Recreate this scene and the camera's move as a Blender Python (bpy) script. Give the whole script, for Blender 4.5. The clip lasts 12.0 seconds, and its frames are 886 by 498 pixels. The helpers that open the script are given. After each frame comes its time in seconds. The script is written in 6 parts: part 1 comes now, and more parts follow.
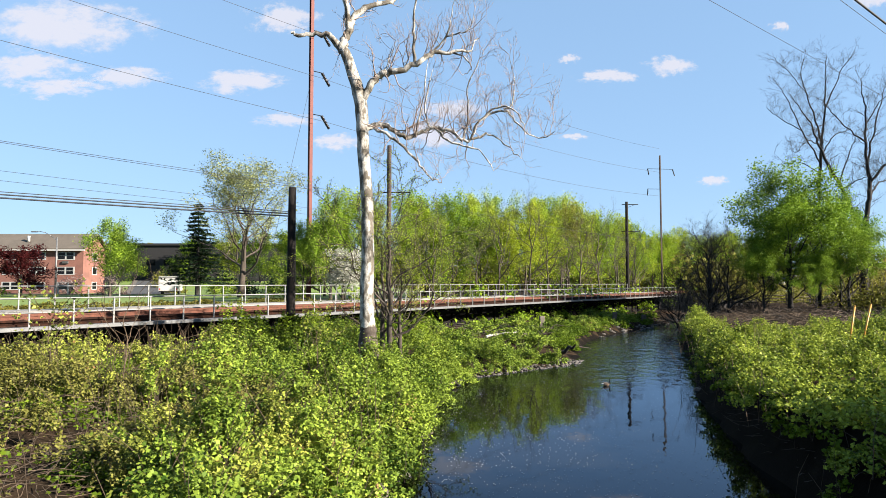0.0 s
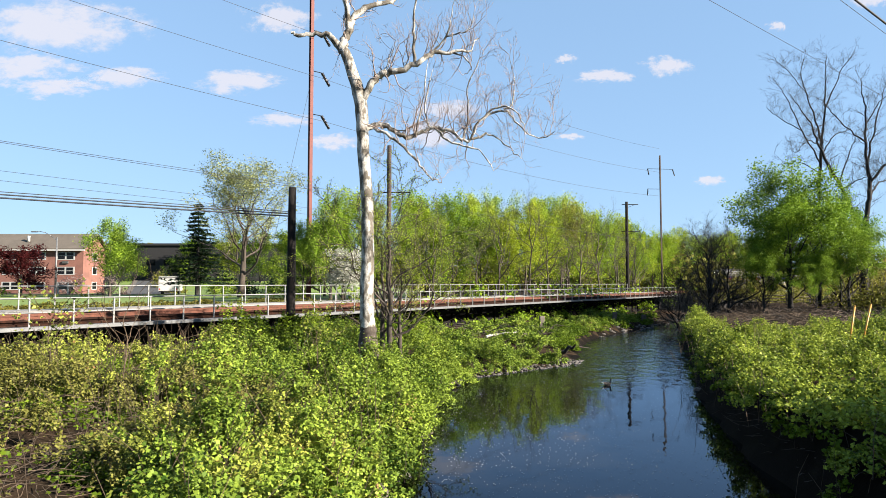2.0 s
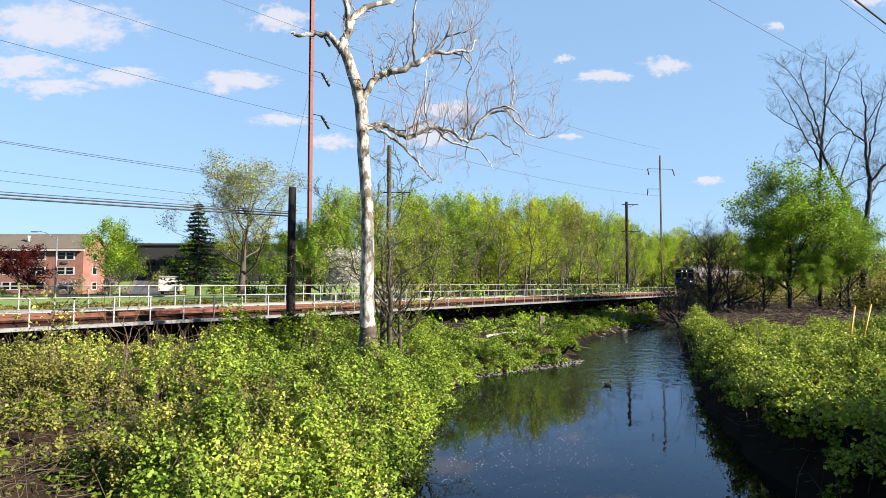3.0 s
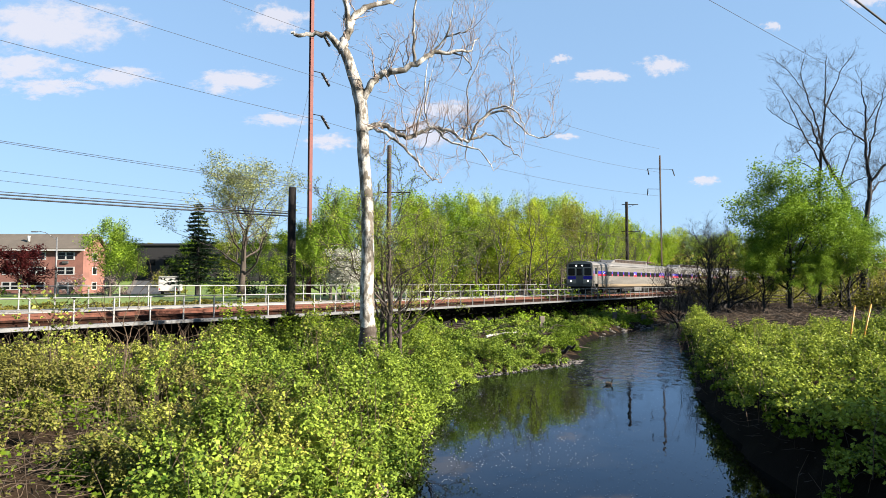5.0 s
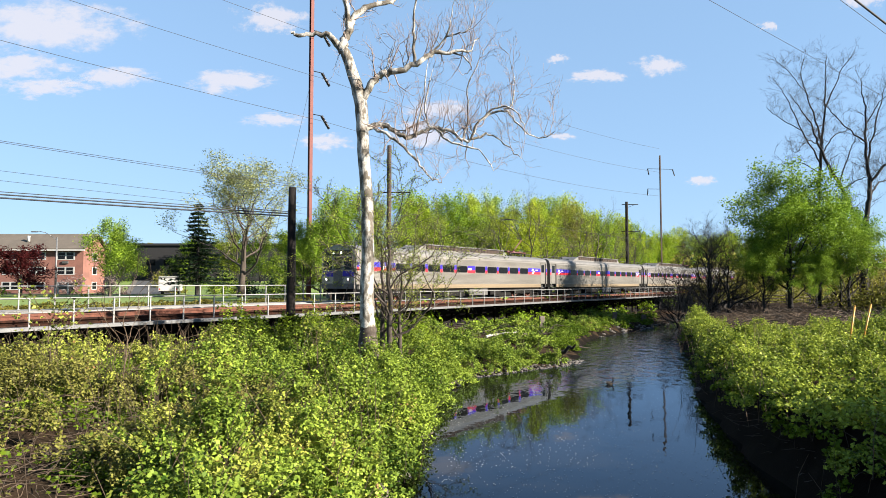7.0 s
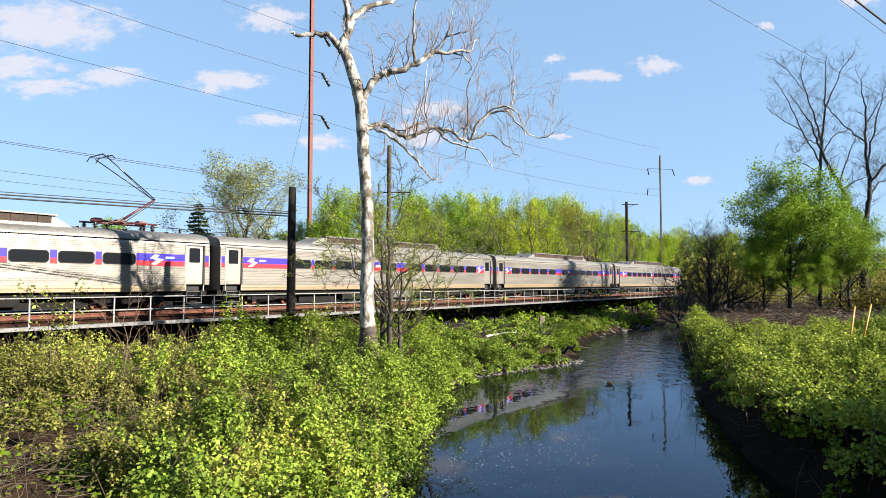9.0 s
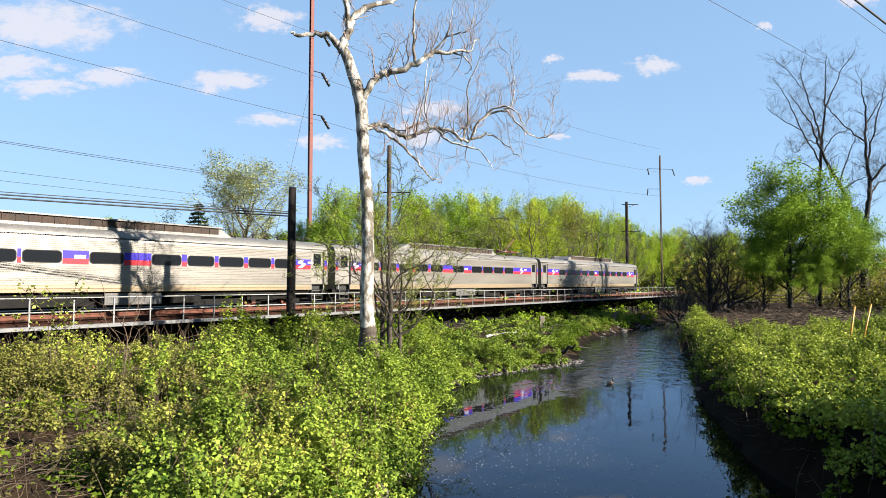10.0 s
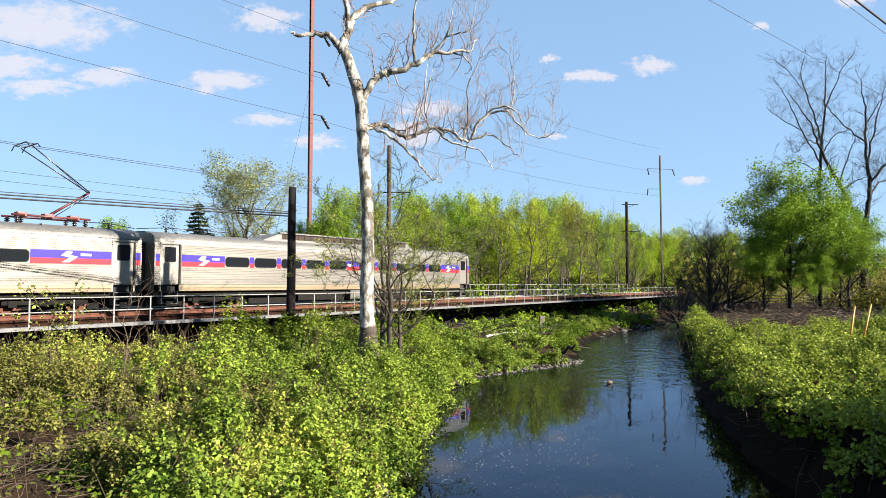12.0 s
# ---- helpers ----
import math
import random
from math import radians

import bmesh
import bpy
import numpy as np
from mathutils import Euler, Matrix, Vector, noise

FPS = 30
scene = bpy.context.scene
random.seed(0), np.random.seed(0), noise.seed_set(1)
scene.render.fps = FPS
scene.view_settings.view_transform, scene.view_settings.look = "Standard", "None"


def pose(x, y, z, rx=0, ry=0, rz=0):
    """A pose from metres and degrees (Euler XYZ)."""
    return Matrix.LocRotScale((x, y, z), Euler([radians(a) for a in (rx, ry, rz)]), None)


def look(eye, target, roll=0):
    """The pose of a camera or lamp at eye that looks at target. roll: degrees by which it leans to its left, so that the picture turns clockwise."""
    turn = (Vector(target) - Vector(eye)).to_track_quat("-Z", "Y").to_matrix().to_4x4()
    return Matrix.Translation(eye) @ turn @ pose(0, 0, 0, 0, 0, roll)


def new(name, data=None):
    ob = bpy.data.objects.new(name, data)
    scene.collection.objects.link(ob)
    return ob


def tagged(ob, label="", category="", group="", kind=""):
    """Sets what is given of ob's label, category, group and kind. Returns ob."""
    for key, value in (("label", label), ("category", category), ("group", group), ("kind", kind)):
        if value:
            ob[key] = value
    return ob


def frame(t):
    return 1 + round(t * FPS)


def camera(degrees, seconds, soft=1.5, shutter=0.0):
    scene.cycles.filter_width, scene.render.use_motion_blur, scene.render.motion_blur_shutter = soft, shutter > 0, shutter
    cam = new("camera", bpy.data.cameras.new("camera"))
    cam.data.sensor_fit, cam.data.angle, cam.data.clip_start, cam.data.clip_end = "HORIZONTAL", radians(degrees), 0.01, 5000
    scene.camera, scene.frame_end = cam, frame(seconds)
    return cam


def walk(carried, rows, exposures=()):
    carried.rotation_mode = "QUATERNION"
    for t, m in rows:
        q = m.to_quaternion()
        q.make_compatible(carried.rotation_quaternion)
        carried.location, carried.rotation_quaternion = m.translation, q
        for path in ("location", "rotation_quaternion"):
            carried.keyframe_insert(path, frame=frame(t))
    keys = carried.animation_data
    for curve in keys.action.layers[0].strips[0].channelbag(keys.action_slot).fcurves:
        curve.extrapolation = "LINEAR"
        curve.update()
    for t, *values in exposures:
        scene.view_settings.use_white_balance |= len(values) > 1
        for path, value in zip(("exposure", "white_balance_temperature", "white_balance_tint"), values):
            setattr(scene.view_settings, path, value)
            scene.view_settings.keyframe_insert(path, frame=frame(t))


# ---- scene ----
# ---- camera: stands still on a road bridge over the creek ----
EYE = Vector((0.0, 0.0, 4.4))
cam = camera(70.96, 12.0, 0.75)
STAND = pose(EYE.x, EYE.y, EYE.z, 90 + 3.15, 0, 0)
walk(cam, [(0, STAND), (12, STAND)], [(0, 2.2), (12, 2.2)])

# ---- sky and sun ----
SUN_AZ, SUN_EL = 111.5, 24.5          # degrees clockwise from +y, and above the horizon
world = bpy.data.worlds.new("sky")
scene.world = world
world.use_nodes = True
wn, wl = world.node_tree.nodes, world.node_tree.links
sky = wn.new("ShaderNodeTexSky")
sky.sky_type, sky.sun_disc = "NISHITA", False
sky.sun_elevation, sky.sun_rotation = radians(SUN_EL), radians(SUN_AZ)
sky.air_density, sky.dust_density, sky.ozone_density = 0.95, 0.0, 4.0
sky.altitude = 0
soft_sky, blue = wn.new("ShaderNodeGamma"), wn.new("ShaderNodeMix")
soft_sky.inputs[1].default_value = 0.30
blue.data_type, blue.blend_type = "RGBA", "MULTIPLY"
blue.inputs[0].default_value = 1.0
blue.inputs[7].default_value = (0.725, 0.985, 1.285, 1)
wl.new(sky.outputs[0], soft_sky.inputs[0])
wl.new(soft_sky.outputs[0], blue.inputs[6])
wl.new(blue.outputs[2], wn["Background"].inputs[0])
wn["Background"].inputs[1].default_value = 0.105
sun_data = bpy.data.lights.new("sun", "SUN")
sun_data.energy, sun_data.angle, sun_data.color = 5.0, radians(0.53), (1.0, 0.90, 0.77)
sun = new("sun", sun_data)
sun_to = Vector((math.sin(radians(SUN_AZ)) * math.cos(radians(SUN_EL)), math.cos(radians(SUN_AZ)) * math.cos(radians(SUN_EL)), math.sin(radians(SUN_EL))))
sun.matrix_basis = look(sun_to * 50, (0, 0, 0))


# ---- materials ----
def material(name, base, rough=0.8, metal=0.0, vary=0.25, scale=6.0, fine=60.0, bump=0.3, tint=None, island=0.0, spec=0.5, stretch=(1, 1, 1), edge=0.18):
    """A surface whose colour varies at two scales (patches and grain), with fine relief; island: how far single pieces differ."""
    m = bpy.data.materials.new(name)
    m.use_nodes = True
    n, l = m.node_tree.nodes, m.node_tree.links
    b = n["Principled BSDF"]
    b.inputs["Roughness"].default_value, b.inputs["Metallic"].default_value = rough, metal
    b.inputs["Specular IOR Level"].default_value = spec
    co, mp = n.new("ShaderNodeTexCoord"), n.new("ShaderNodeMapping")
    mp.inputs["Scale"].default_value = stretch
    l.new(co.outputs["Object"], mp.inputs[0])
    big, small = n.new("ShaderNodeTexNoise"), n.new("ShaderNodeTexNoise")
    big.inputs["Scale"].default_value, small.inputs["Scale"].default_value = scale, fine
    big.inputs["Detail"].default_value, small.inputs["Detail"].default_value = 5, 3
    l.new(mp.outputs[0], big.inputs[0])
    l.new(mp.outputs[0], small.inputs[0])
    ramp = n.new("ShaderNodeValToRGB")
    ramp.color_ramp.elements[0].position, ramp.color_ramp.elements[1].position = 0.5 - edge, 0.5 + edge
    tint = tint or tuple(c * (1 - vary) for c in base)
    ramp.color_ramp.elements[0].color = (*tint, 1)
    ramp.color_ramp.elements[1].color = (*base, 1)
    l.new(big.outputs["Fac"], ramp.inputs[0])
    mul = n.new("ShaderNodeMix")
    mul.data_type, mul.blend_type = "RGBA", "OVERLAY"
    mul.inputs[0].default_value = min(1.0, vary * 1.6)
    l.new(ramp.outputs[0], mul.inputs[6])
    l.new(small.outputs["Fac"], mul.inputs[7])
    out = mul.outputs[2]
    if island:
        geo, hsv, mr = n.new("ShaderNodeNewGeometry"), n.new("ShaderNodeHueSaturation"), n.new("ShaderNodeMapRange")
        mr.inputs[3].default_value, mr.inputs[4].default_value = 1 - island, 1 + island
        l.new(geo.outputs["Random Per Island"], mr.inputs[0])
        l.new(mr.outputs[0], hsv.inputs["Value"])
        l.new(out, hsv.inputs["Color"])
        out = hsv.outputs[0]
    l.new(out, b.inputs["Base Color"])
    if bump:
        bp = n.new("ShaderNodeBump")
        bp.inputs["Strength"].default_value, bp.inputs["Distance"].default_value = bump, 0.02
        l.new(small.outputs["Fac"], bp.inputs["Height"])
        l.new(bp.outputs[0], b.inputs["Normal"])
    return m


def leafy(name, dark, light, dry=None, dry_share=0.0, glow=0.38, patch=0.35, gloss=0.06, each=0.0, single=0.55):
    """Foliage: each leaf has its own colour between dark and light, a share of them dry; light passes through it."""
    m = bpy.data.materials.new(name)
    m.use_nodes = True
    n, l = m.node_tree.nodes, m.node_tree.links
    b = n["Principled BSDF"]
    b.inputs["Roughness"].default_value = 0.45
    b.inputs["Specular IOR Level"].default_value = gloss
    geo, co, big = n.new("ShaderNodeNewGeometry"), n.new("ShaderNodeTexCoord"), n.new("ShaderNodeTexNoise")
    big.inputs["Scale"].default_value = patch
    l.new(co.outputs["Object"], big.inputs[0])
    add = n.new("ShaderNodeMath")
    add.operation = "MULTIPLY_ADD"
    add.inputs[1].default_value = single
    half = n.new("ShaderNodeMath")
    half.operation = "MULTIPLY_ADD"
    half.inputs[1].default_value, half.inputs[2].default_value = 1.3, -0.145 - 0.5 * single
    l.new(big.outputs["Fac"], half.inputs[0])
    l.new(geo.outputs["Random Per Island"], add.inputs[0])
    l.new(half.outputs[0], add.inputs[2])
    ramp = n.new("ShaderNodeValToRGB")
    e = ramp.color_ramp.elements
    e[0].color, e[0].position = (*dark, 1), 0.1
    e[1].color, e[1].position = (*light, 1), 0.9
    if dry:
        x = e.new(0.985 - dry_share)
        x.color = (*light, 1)
        y = e.new(0.99)
        y.color = (*dry, 1)
        e[len(e) - 1].color = (*dry, 1)
    l.new(add.outputs[0], ramp.inputs[0])
    tr, mix = n.new("ShaderNodeBsdfTranslucent"), n.new("ShaderNodeMixShader")
    tone = ramp.outputs[0]
    if each:
        info, hsv, val, hue = n.new("ShaderNodeObjectInfo"), n.new("ShaderNodeHueSaturation"), n.new("ShaderNodeMapRange"), n.new("ShaderNodeMapRange")
        val.inputs[3].default_value, val.inputs[4].default_value = 1 - each, 1 + 0.5 * each
        hue.inputs[3].default_value, hue.inputs[4].default_value = 0.515, 0.48
        l.new(info.outputs["Random"], val.inputs[0])
        l.new(info.outputs["Random"], hue.inputs[0])
        l.new(val.outputs[0], hsv.inputs["Value"])
        l.new(hue.outputs[0], hsv.inputs["Hue"])
        l.new(tone, hsv.inputs["Color"])
        tone = hsv.outputs[0]
    l.new(tone, b.inputs["Base Color"])
    l.new(tone, tr.inputs[0])
    mix.inputs[0].default_value = glow
    l.new(b.outputs[0], mix.inputs[1])
    l.new(tr.outputs[0], mix.inputs[2])
    l.new(mix.outputs[0], n["Material Output"].inputs[0])
    return m


def plain(name, base, rough=0.5, metal=0.0, emit=0.0):
    m = bpy.data.materials.new(name)
    m.use_nodes = True
    b = m.node_tree.nodes["Principled BSDF"]
    b.inputs["Base Color"].default_value = (*base, 1)
    b.inputs["Roughness"].default_value, b.inputs["Metallic"].default_value = rough, metal
    if emit:
        b.inputs["Emission Color"].default_value, b.inputs["Emission Strength"].default_value = (*base, 1), emit
    return m


def water_material():
    m = bpy.data.materials.new("creek water")
    m.use_nodes = True
    n, l = m.node_tree.nodes, m.node_tree.links
    n.remove(n["Principled BSDF"])
    body, film, angle, mix = n.new("ShaderNodeBsdfDiffuse"), n.new("ShaderNodeBsdfGlossy"), n.new("ShaderNodeFresnel"), n.new("ShaderNodeMixShader")
    body.inputs[0].default_value = (0.005, 0.0045, 0.003, 1)
    film.inputs[0].default_value, film.inputs["Roughness"].default_value = (0.70, 0.83, 1.0, 1), 0.02
    angle.inputs[0].default_value = 1.33
    l.new(angle.outputs[0], mix.inputs[0])
    l.new(body.outputs[0], mix.inputs[1])
    l.new(film.outputs[0], mix.inputs[2])
    l.new(mix.outputs[0], n["Material Output"].inputs[0])
    co, mp = n.new("ShaderNodeTexCoord"), n.new("ShaderNodeMapping")
    mp.inputs["Scale"].default_value = (1.0, 0.6, 1.0)
    l.new(co.outputs["Object"], mp.inputs[0])
    a, c, patch = n.new("ShaderNodeTexNoise"), n.new("ShaderNodeTexNoise"), n.new("ShaderNodeTexNoise")
    a.inputs["Scale"].default_value, c.inputs["Scale"].default_value, patch.inputs["Scale"].default_value = 1.6, 7.0, 0.22
    for t in (a, c, patch):
        l.new(mp.outputs[0], t.inputs[0])
    ad, gain = n.new("ShaderNodeMath"), n.new("ShaderNodeMath")
    ad.operation, ad.inputs[1].default_value = "MULTIPLY_ADD", 0.22
    gain.operation = "MULTIPLY"
    l.new(c.outputs["Fac"], ad.inputs[0])
    l.new(a.outputs["Fac"], ad.inputs[2])
    l.new(ad.outputs[0], gain.inputs[0])
    xyz, up, down, ring, boost = n.new("ShaderNodeSeparateXYZ"), n.new("ShaderNodeMapRange"), n.new("ShaderNodeMapRange"), n.new("ShaderNodeMath"), n.new("ShaderNodeMath")
    l.new(co.outputs["Object"], xyz.inputs[0])
    for mr, a0, a1 in ((up, 25.0, 36.0), (down, 66.0, 52.0)):
        mr.inputs[1].default_value, mr.inputs[2].default_value = a0, a1
        l.new(xyz.outputs["Y"], mr.inputs[0])
    ring.operation = "MULTIPLY"
    l.new(up.outputs[0], ring.inputs[0])
    l.new(down.outputs[0], ring.inputs[1])
    boost.operation, boost.inputs[1].default_value = "MULTIPLY_ADD", 13.0
    l.new(ring.outputs[0], boost.inputs[0])
    l.new(patch.outputs["Fac"], boost.inputs[2])
    l.new(boost.outputs[0], gain.inputs[1])
    bp = n.new("ShaderNodeBump")
    bp.inputs["Strength"].default_value, bp.inputs["Distance"].default_value = 0.10, 0.06
    l.new(gain.outputs[0], bp.inputs["Height"])
    l.new(bp.outputs[0], film.inputs["Normal"])
    l.new(bp.outputs[0], angle.inputs["Normal"])
    return m


M_WATER = water_material()
M_SOIL = material("bank soil and leaf litter", (0.036, 0.023, 0.014), 0.95, vary=0.6, scale=0.9, fine=25, bump=0.8, tint=(0.0098, 0.0075, 0.0045), spec=0.05)
M_GRASS = material("mown lawn", (0.0962, 0.148, 0.0133), 0.9, vary=0.3, scale=0.15, fine=8, bump=0.3, tint=(0.0666, 0.104, 0.0104))
# Shade under the overhanging bank put into the colour as near-black soil.
M_BANK_SHADE = material("bank soil darkened for overhang shade", (0.008, 0.0065, 0.005), 0.9, vary=0.5, scale=2, fine=25, bump=0.9, spec=0.03)
M_ROUGH = material("rough yellowing grass", (0.0962, 0.0925, 0.0222), 0.95, vary=0.4, scale=0.4, fine=9, bump=0.5, tint=(0.0444, 0.0518, 0.0111))
M_ASPHALT = material("worn asphalt", (0.0306, 0.0317, 0.0346), 0.9, vary=0.2, scale=0.6, fine=40, bump=0.2)
# Near-black stone: shade under the deck and trees put into the colour.
M_PIER = material("pier stone darkened for shade", (0.0118, 0.0104, 0.00962), 0.9, vary=0.4, scale=1.5, fine=20, bump=0.5)
M_CONCRETE = material("weathered concrete", (0.0888, 0.074, 0.0592), 0.9, vary=0.4, scale=2, fine=30, bump=0.5)
M_STEEL_DARK = material("dark weathered girder steel", (0.0074, 0.00666, 0.00629), 0.85, 0.0, vary=0.4, scale=2.5, fine=30, bump=0.4, spec=0.1)
M_GALV = material("galvanised walkway steel", (0.11, 0.112, 0.115), 0.55, 0.2, vary=0.35, scale=3, fine=40, bump=0.1)
M_RAILPIPE = material("pale grey rail pipe", (0.185, 0.185, 0.18), 0.55, 0.1, vary=0.25, scale=4, fine=50, bump=0.1)
M_RUST = material("rusty rail steel", (0.105, 0.034, 0.018), 0.8, 0.3, vary=0.4, scale=4, fine=40, bump=0.4)
M_TIE = material("rust-stained timber sleeper", (0.029, 0.0108, 0.0065), 0.9, vary=0.6, scale=3, fine=30, bump=0.5, stretch=(1, 0.2, 1), tint=(0.009, 0.0055, 0.004), spec=0.1)
M_LEAF_WEED = leafy("dull yellow-green weeds", (0.0333, 0.037, 0.0074), (0.133, 0.122, 0.0237), (0.118, 0.0814, 0.0333), 0.2, glow=0.3)
M_WALK = material("sun-bleached walkway planks", (0.163, 0.157, 0.147), 0.85, vary=0.35, scale=2, fine=20, bump=0.3)
M_REDPOLE = material("red-rusted steel mast", (0.102, 0.0244, 0.0184), 0.75, 0.1, vary=0.45, scale=1.2, fine=20, bump=0.3, tint=(0.0814, 0.0204, 0.0163))
M_POLE = material("creosoted timber pole", (0.0118, 0.00962, 0.00888), 0.9, vary=0.5, scale=3, fine=40, bump=0.6, stretch=(1, 1, 0.1), spec=0.2)
M_BROWNPOLE = material("brown weathered mast", (0.0444, 0.0259, 0.0163), 0.85, vary=0.5, scale=3, fine=30, bump=0.4, stretch=(1, 1, 0.2))
M_WIRE = plain("dark wire", (0.012, 0.012, 0.014), 0.75)
M_INSUL = plain("dark glazed insulator", (0.0102, 0.00733, 0.00733), 0.3)
M_BARK_WHITE = material("flaking pale sycamore bark", (0.30, 0.285, 0.255), 0.85, vary=0.55, scale=4.2, fine=26, bump=0.6, tint=(0.075, 0.064, 0.048), stretch=(1, 1, 0.55), edge=0.06)
M_BARK = material("grey-brown bark", (0.0529, 0.0407, 0.0306), 0.95, vary=0.5, scale=3, fine=30, bump=0.8, stretch=(1, 1, 0.25))
M_BARK_DARK = material("dark bark", (0.0133, 0.0111, 0.00962), 0.95, vary=0.4, scale=3, fine=30, bump=0.8, stretch=(1, 1, 0.25))
M_TWIG = material("pale reddish twigs", (0.2, 0.152, 0.13), 0.9, vary=0.3, scale=2, fine=20, bump=0.0)
M_DRY = material("dry brown stalks", (0.07, 0.047, 0.028), 0.9, vary=0.4, scale=2, fine=20, bump=0.0, island=0.5)
M_STONE = material("creek stones", (0.074, 0.0651, 0.0577), 0.85, vary=0.4, scale=3, fine=20, bump=0.5, island=0.4)
M_LEAF_BANK = leafy("bank shrub leaves", (0.0222, 0.0518, 0.00666), (0.215, 0.285, 0.037), (0.16, 0.1, 0.045), 0.06, glow=0.2, patch=0.6)
M_LEAF_BANK_Y = leafy("yellowing bank shrub leaves", (0.028, 0.042, 0.008), (0.24, 0.265, 0.045), (0.19, 0.085, 0.042), 0.26, glow=0.2, patch=0.6)
M_LEAF_DRY = leafy("half-dry weed leaves", (0.022, 0.020, 0.009), (0.155, 0.155, 0.036), (0.14, 0.06, 0.036), 0.38, glow=0.2, patch=0.7)
M_LEAF_SPRING = leafy("bright spring leaves", (0.065, 0.125, 0.008), (0.295, 0.40, 0.028), glow=0.32, each=0.28, single=0.32)
# Sunlight on the opposite shrubs put into a lighter leaf colour; budding stems share it.
M_LEAF_YOUNG_SUNLIT = leafy("young yellow-green leaves lightened for sun", (0.03, 0.06, 0.008), (0.29, 0.345, 0.045), glow=0.25, patch=0.6)
M_LEAF_OLIVE = leafy("olive young leaves", (0.0481, 0.0555, 0.0104), (0.244, 0.244, 0.0444), glow=0.32, each=0.35, single=0.35)
M_LEAF_PALE = leafy("pale opening leaves", (0.126, 0.148, 0.0518), (0.281, 0.296, 0.118))
M_LEAF_GREEN = leafy("dense green leaves", (0.0222, 0.0518, 0.0037), (0.155, 0.222, 0.0185), each=0.3)
M_LEAF_FRESH = leafy("fresh sunlit green leaves", (0.026, 0.065, 0.006), (0.25, 0.37, 0.035), glow=0.34, each=0.2, single=0.5)
M_LEAF_SPRUCE = leafy("dark spruce needles", (0.00488, 0.0122, 0.0057), (0.0163, 0.0306, 0.0122), glow=0.1)
M_LEAF_RED = leafy("dark red leaves", (0.0204, 0.00407, 0.00488), (0.057, 0.0102, 0.0102))
M_BLOSSOM = leafy("white blossom", (0.25, 0.26, 0.2), (0.5, 0.49, 0.45))
M_PINK = leafy("pale pink blossom", (0.143, 0.106, 0.0977), (0.252, 0.187, 0.179))
M_BRICK = material("red brick wall", (0.165, 0.072, 0.053), 0.9, vary=0.4, scale=0.9, fine=9, bump=0.3, tint=(0.11, 0.048, 0.037))
M_ROOF = material("grey-brown shingles", (0.0814, 0.0672, 0.0529), 0.9, vary=0.25, scale=0.6, fine=10, bump=0.3)
M_TRIM = material("white painted trim", (0.317, 0.314, 0.301), 0.6, vary=0.1, scale=2, fine=30, bump=0.05)
M_DARKROOF = material("dark flat-roofed hall", (0.0104, 0.0104, 0.0118), 0.9, vary=0.3, scale=0.3, fine=4, bump=0.1)
M_GLASS_DARK = plain("dark window glass", (0.00592, 0.00666, 0.00814), 0.12)
M_GLASS_DARK.node_tree.nodes["Principled BSDF"].inputs["Specular IOR Level"].default_value = 0.14
M_VAN = material("white van paint", (0.326, 0.322, 0.309), 0.4, vary=0.08, scale=1.5, fine=20, bump=0.02)
M_RUBBER = plain("black rubber", (0.0148, 0.0148, 0.0148), 0.8)
M_ORANGE = material("orange-yellow plastic marker", (0.346, 0.171, 0.00814), 0.5, vary=0.15, scale=5, fine=40, bump=0.05)
M_STEELCAR = material("fluted stainless steel", (0.20, 0.188, 0.168), 0.42, 0.55, vary=0.25, scale=0.8, fine=18, bump=0.06, stretch=(0.25, 1, 2.5))
M_SILL = material("dusty stainless side sill", (0.185, 0.144, 0.0925), 0.5, 0.35, vary=0.2, scale=0.9, fine=18, bump=0.06, stretch=(0.25, 1, 2))
M_CARROOF = material("grimy stainless roof", (0.135, 0.13, 0.122), 0.55, 0.4, vary=0.35, scale=0.9, fine=14, bump=0.1, stretch=(0.4, 1, 1))
M_CARBLUE = material("blue stripe film", (0.026, 0.017, 0.26), 0.45, vary=0.12, scale=2, fine=30, bump=0.02, spec=0.15)
M_CARRED = material("red stripe film", (0.34, 0.017, 0.028), 0.45, vary=0.12, scale=2, fine=30, bump=0.02, spec=0.15)
M_WHITE = plain("white film", (0.334, 0.334, 0.334), 0.5)
M_UNDER = material("near-black underframe", (0.0075, 0.007, 0.0065), 0.85, vary=0.5, scale=2, fine=20, bump=0.4, spec=0.15)
M_LOUVER = material("rust-brown louvres", (0.03, 0.016, 0.009), 0.85, 0.1, vary=0.6, scale=1.3, fine=16, bump=0.3, tint=(0.008, 0.006, 0.005))
M_GREYBOX = material("grey equipment box", (0.0629, 0.0614, 0.0592), 0.6, 0.1, vary=0.25, scale=2, fine=20, bump=0.1)
M_BLACK = plain("black rubber, gaps and panels", (0.005, 0.005, 0.006), 0.8)
M_HEADLAMP = plain("lit headlamp", (1.0, 0.95, 0.85), 0.3, emit=3)
M_REDPAINT = material("red pantograph paint", (0.0733, 0.0122, 0.0114), 0.5, vary=0.2, scale=4, fine=30, bump=0.05)


# ---- mesh helpers ----
def part(name, bm, mat, parent, label=""):
    me = bpy.data.meshes.new(name)
    bmesh.ops.recalc_face_normals(bm, faces=bm.faces)
    bm.to_mesh(me)
    bm.free()
    me.materials.append(mat)
    ob = new(name, me)
    if parent:
        ob.parent = parent
    return tagged(ob, label) if label else ob


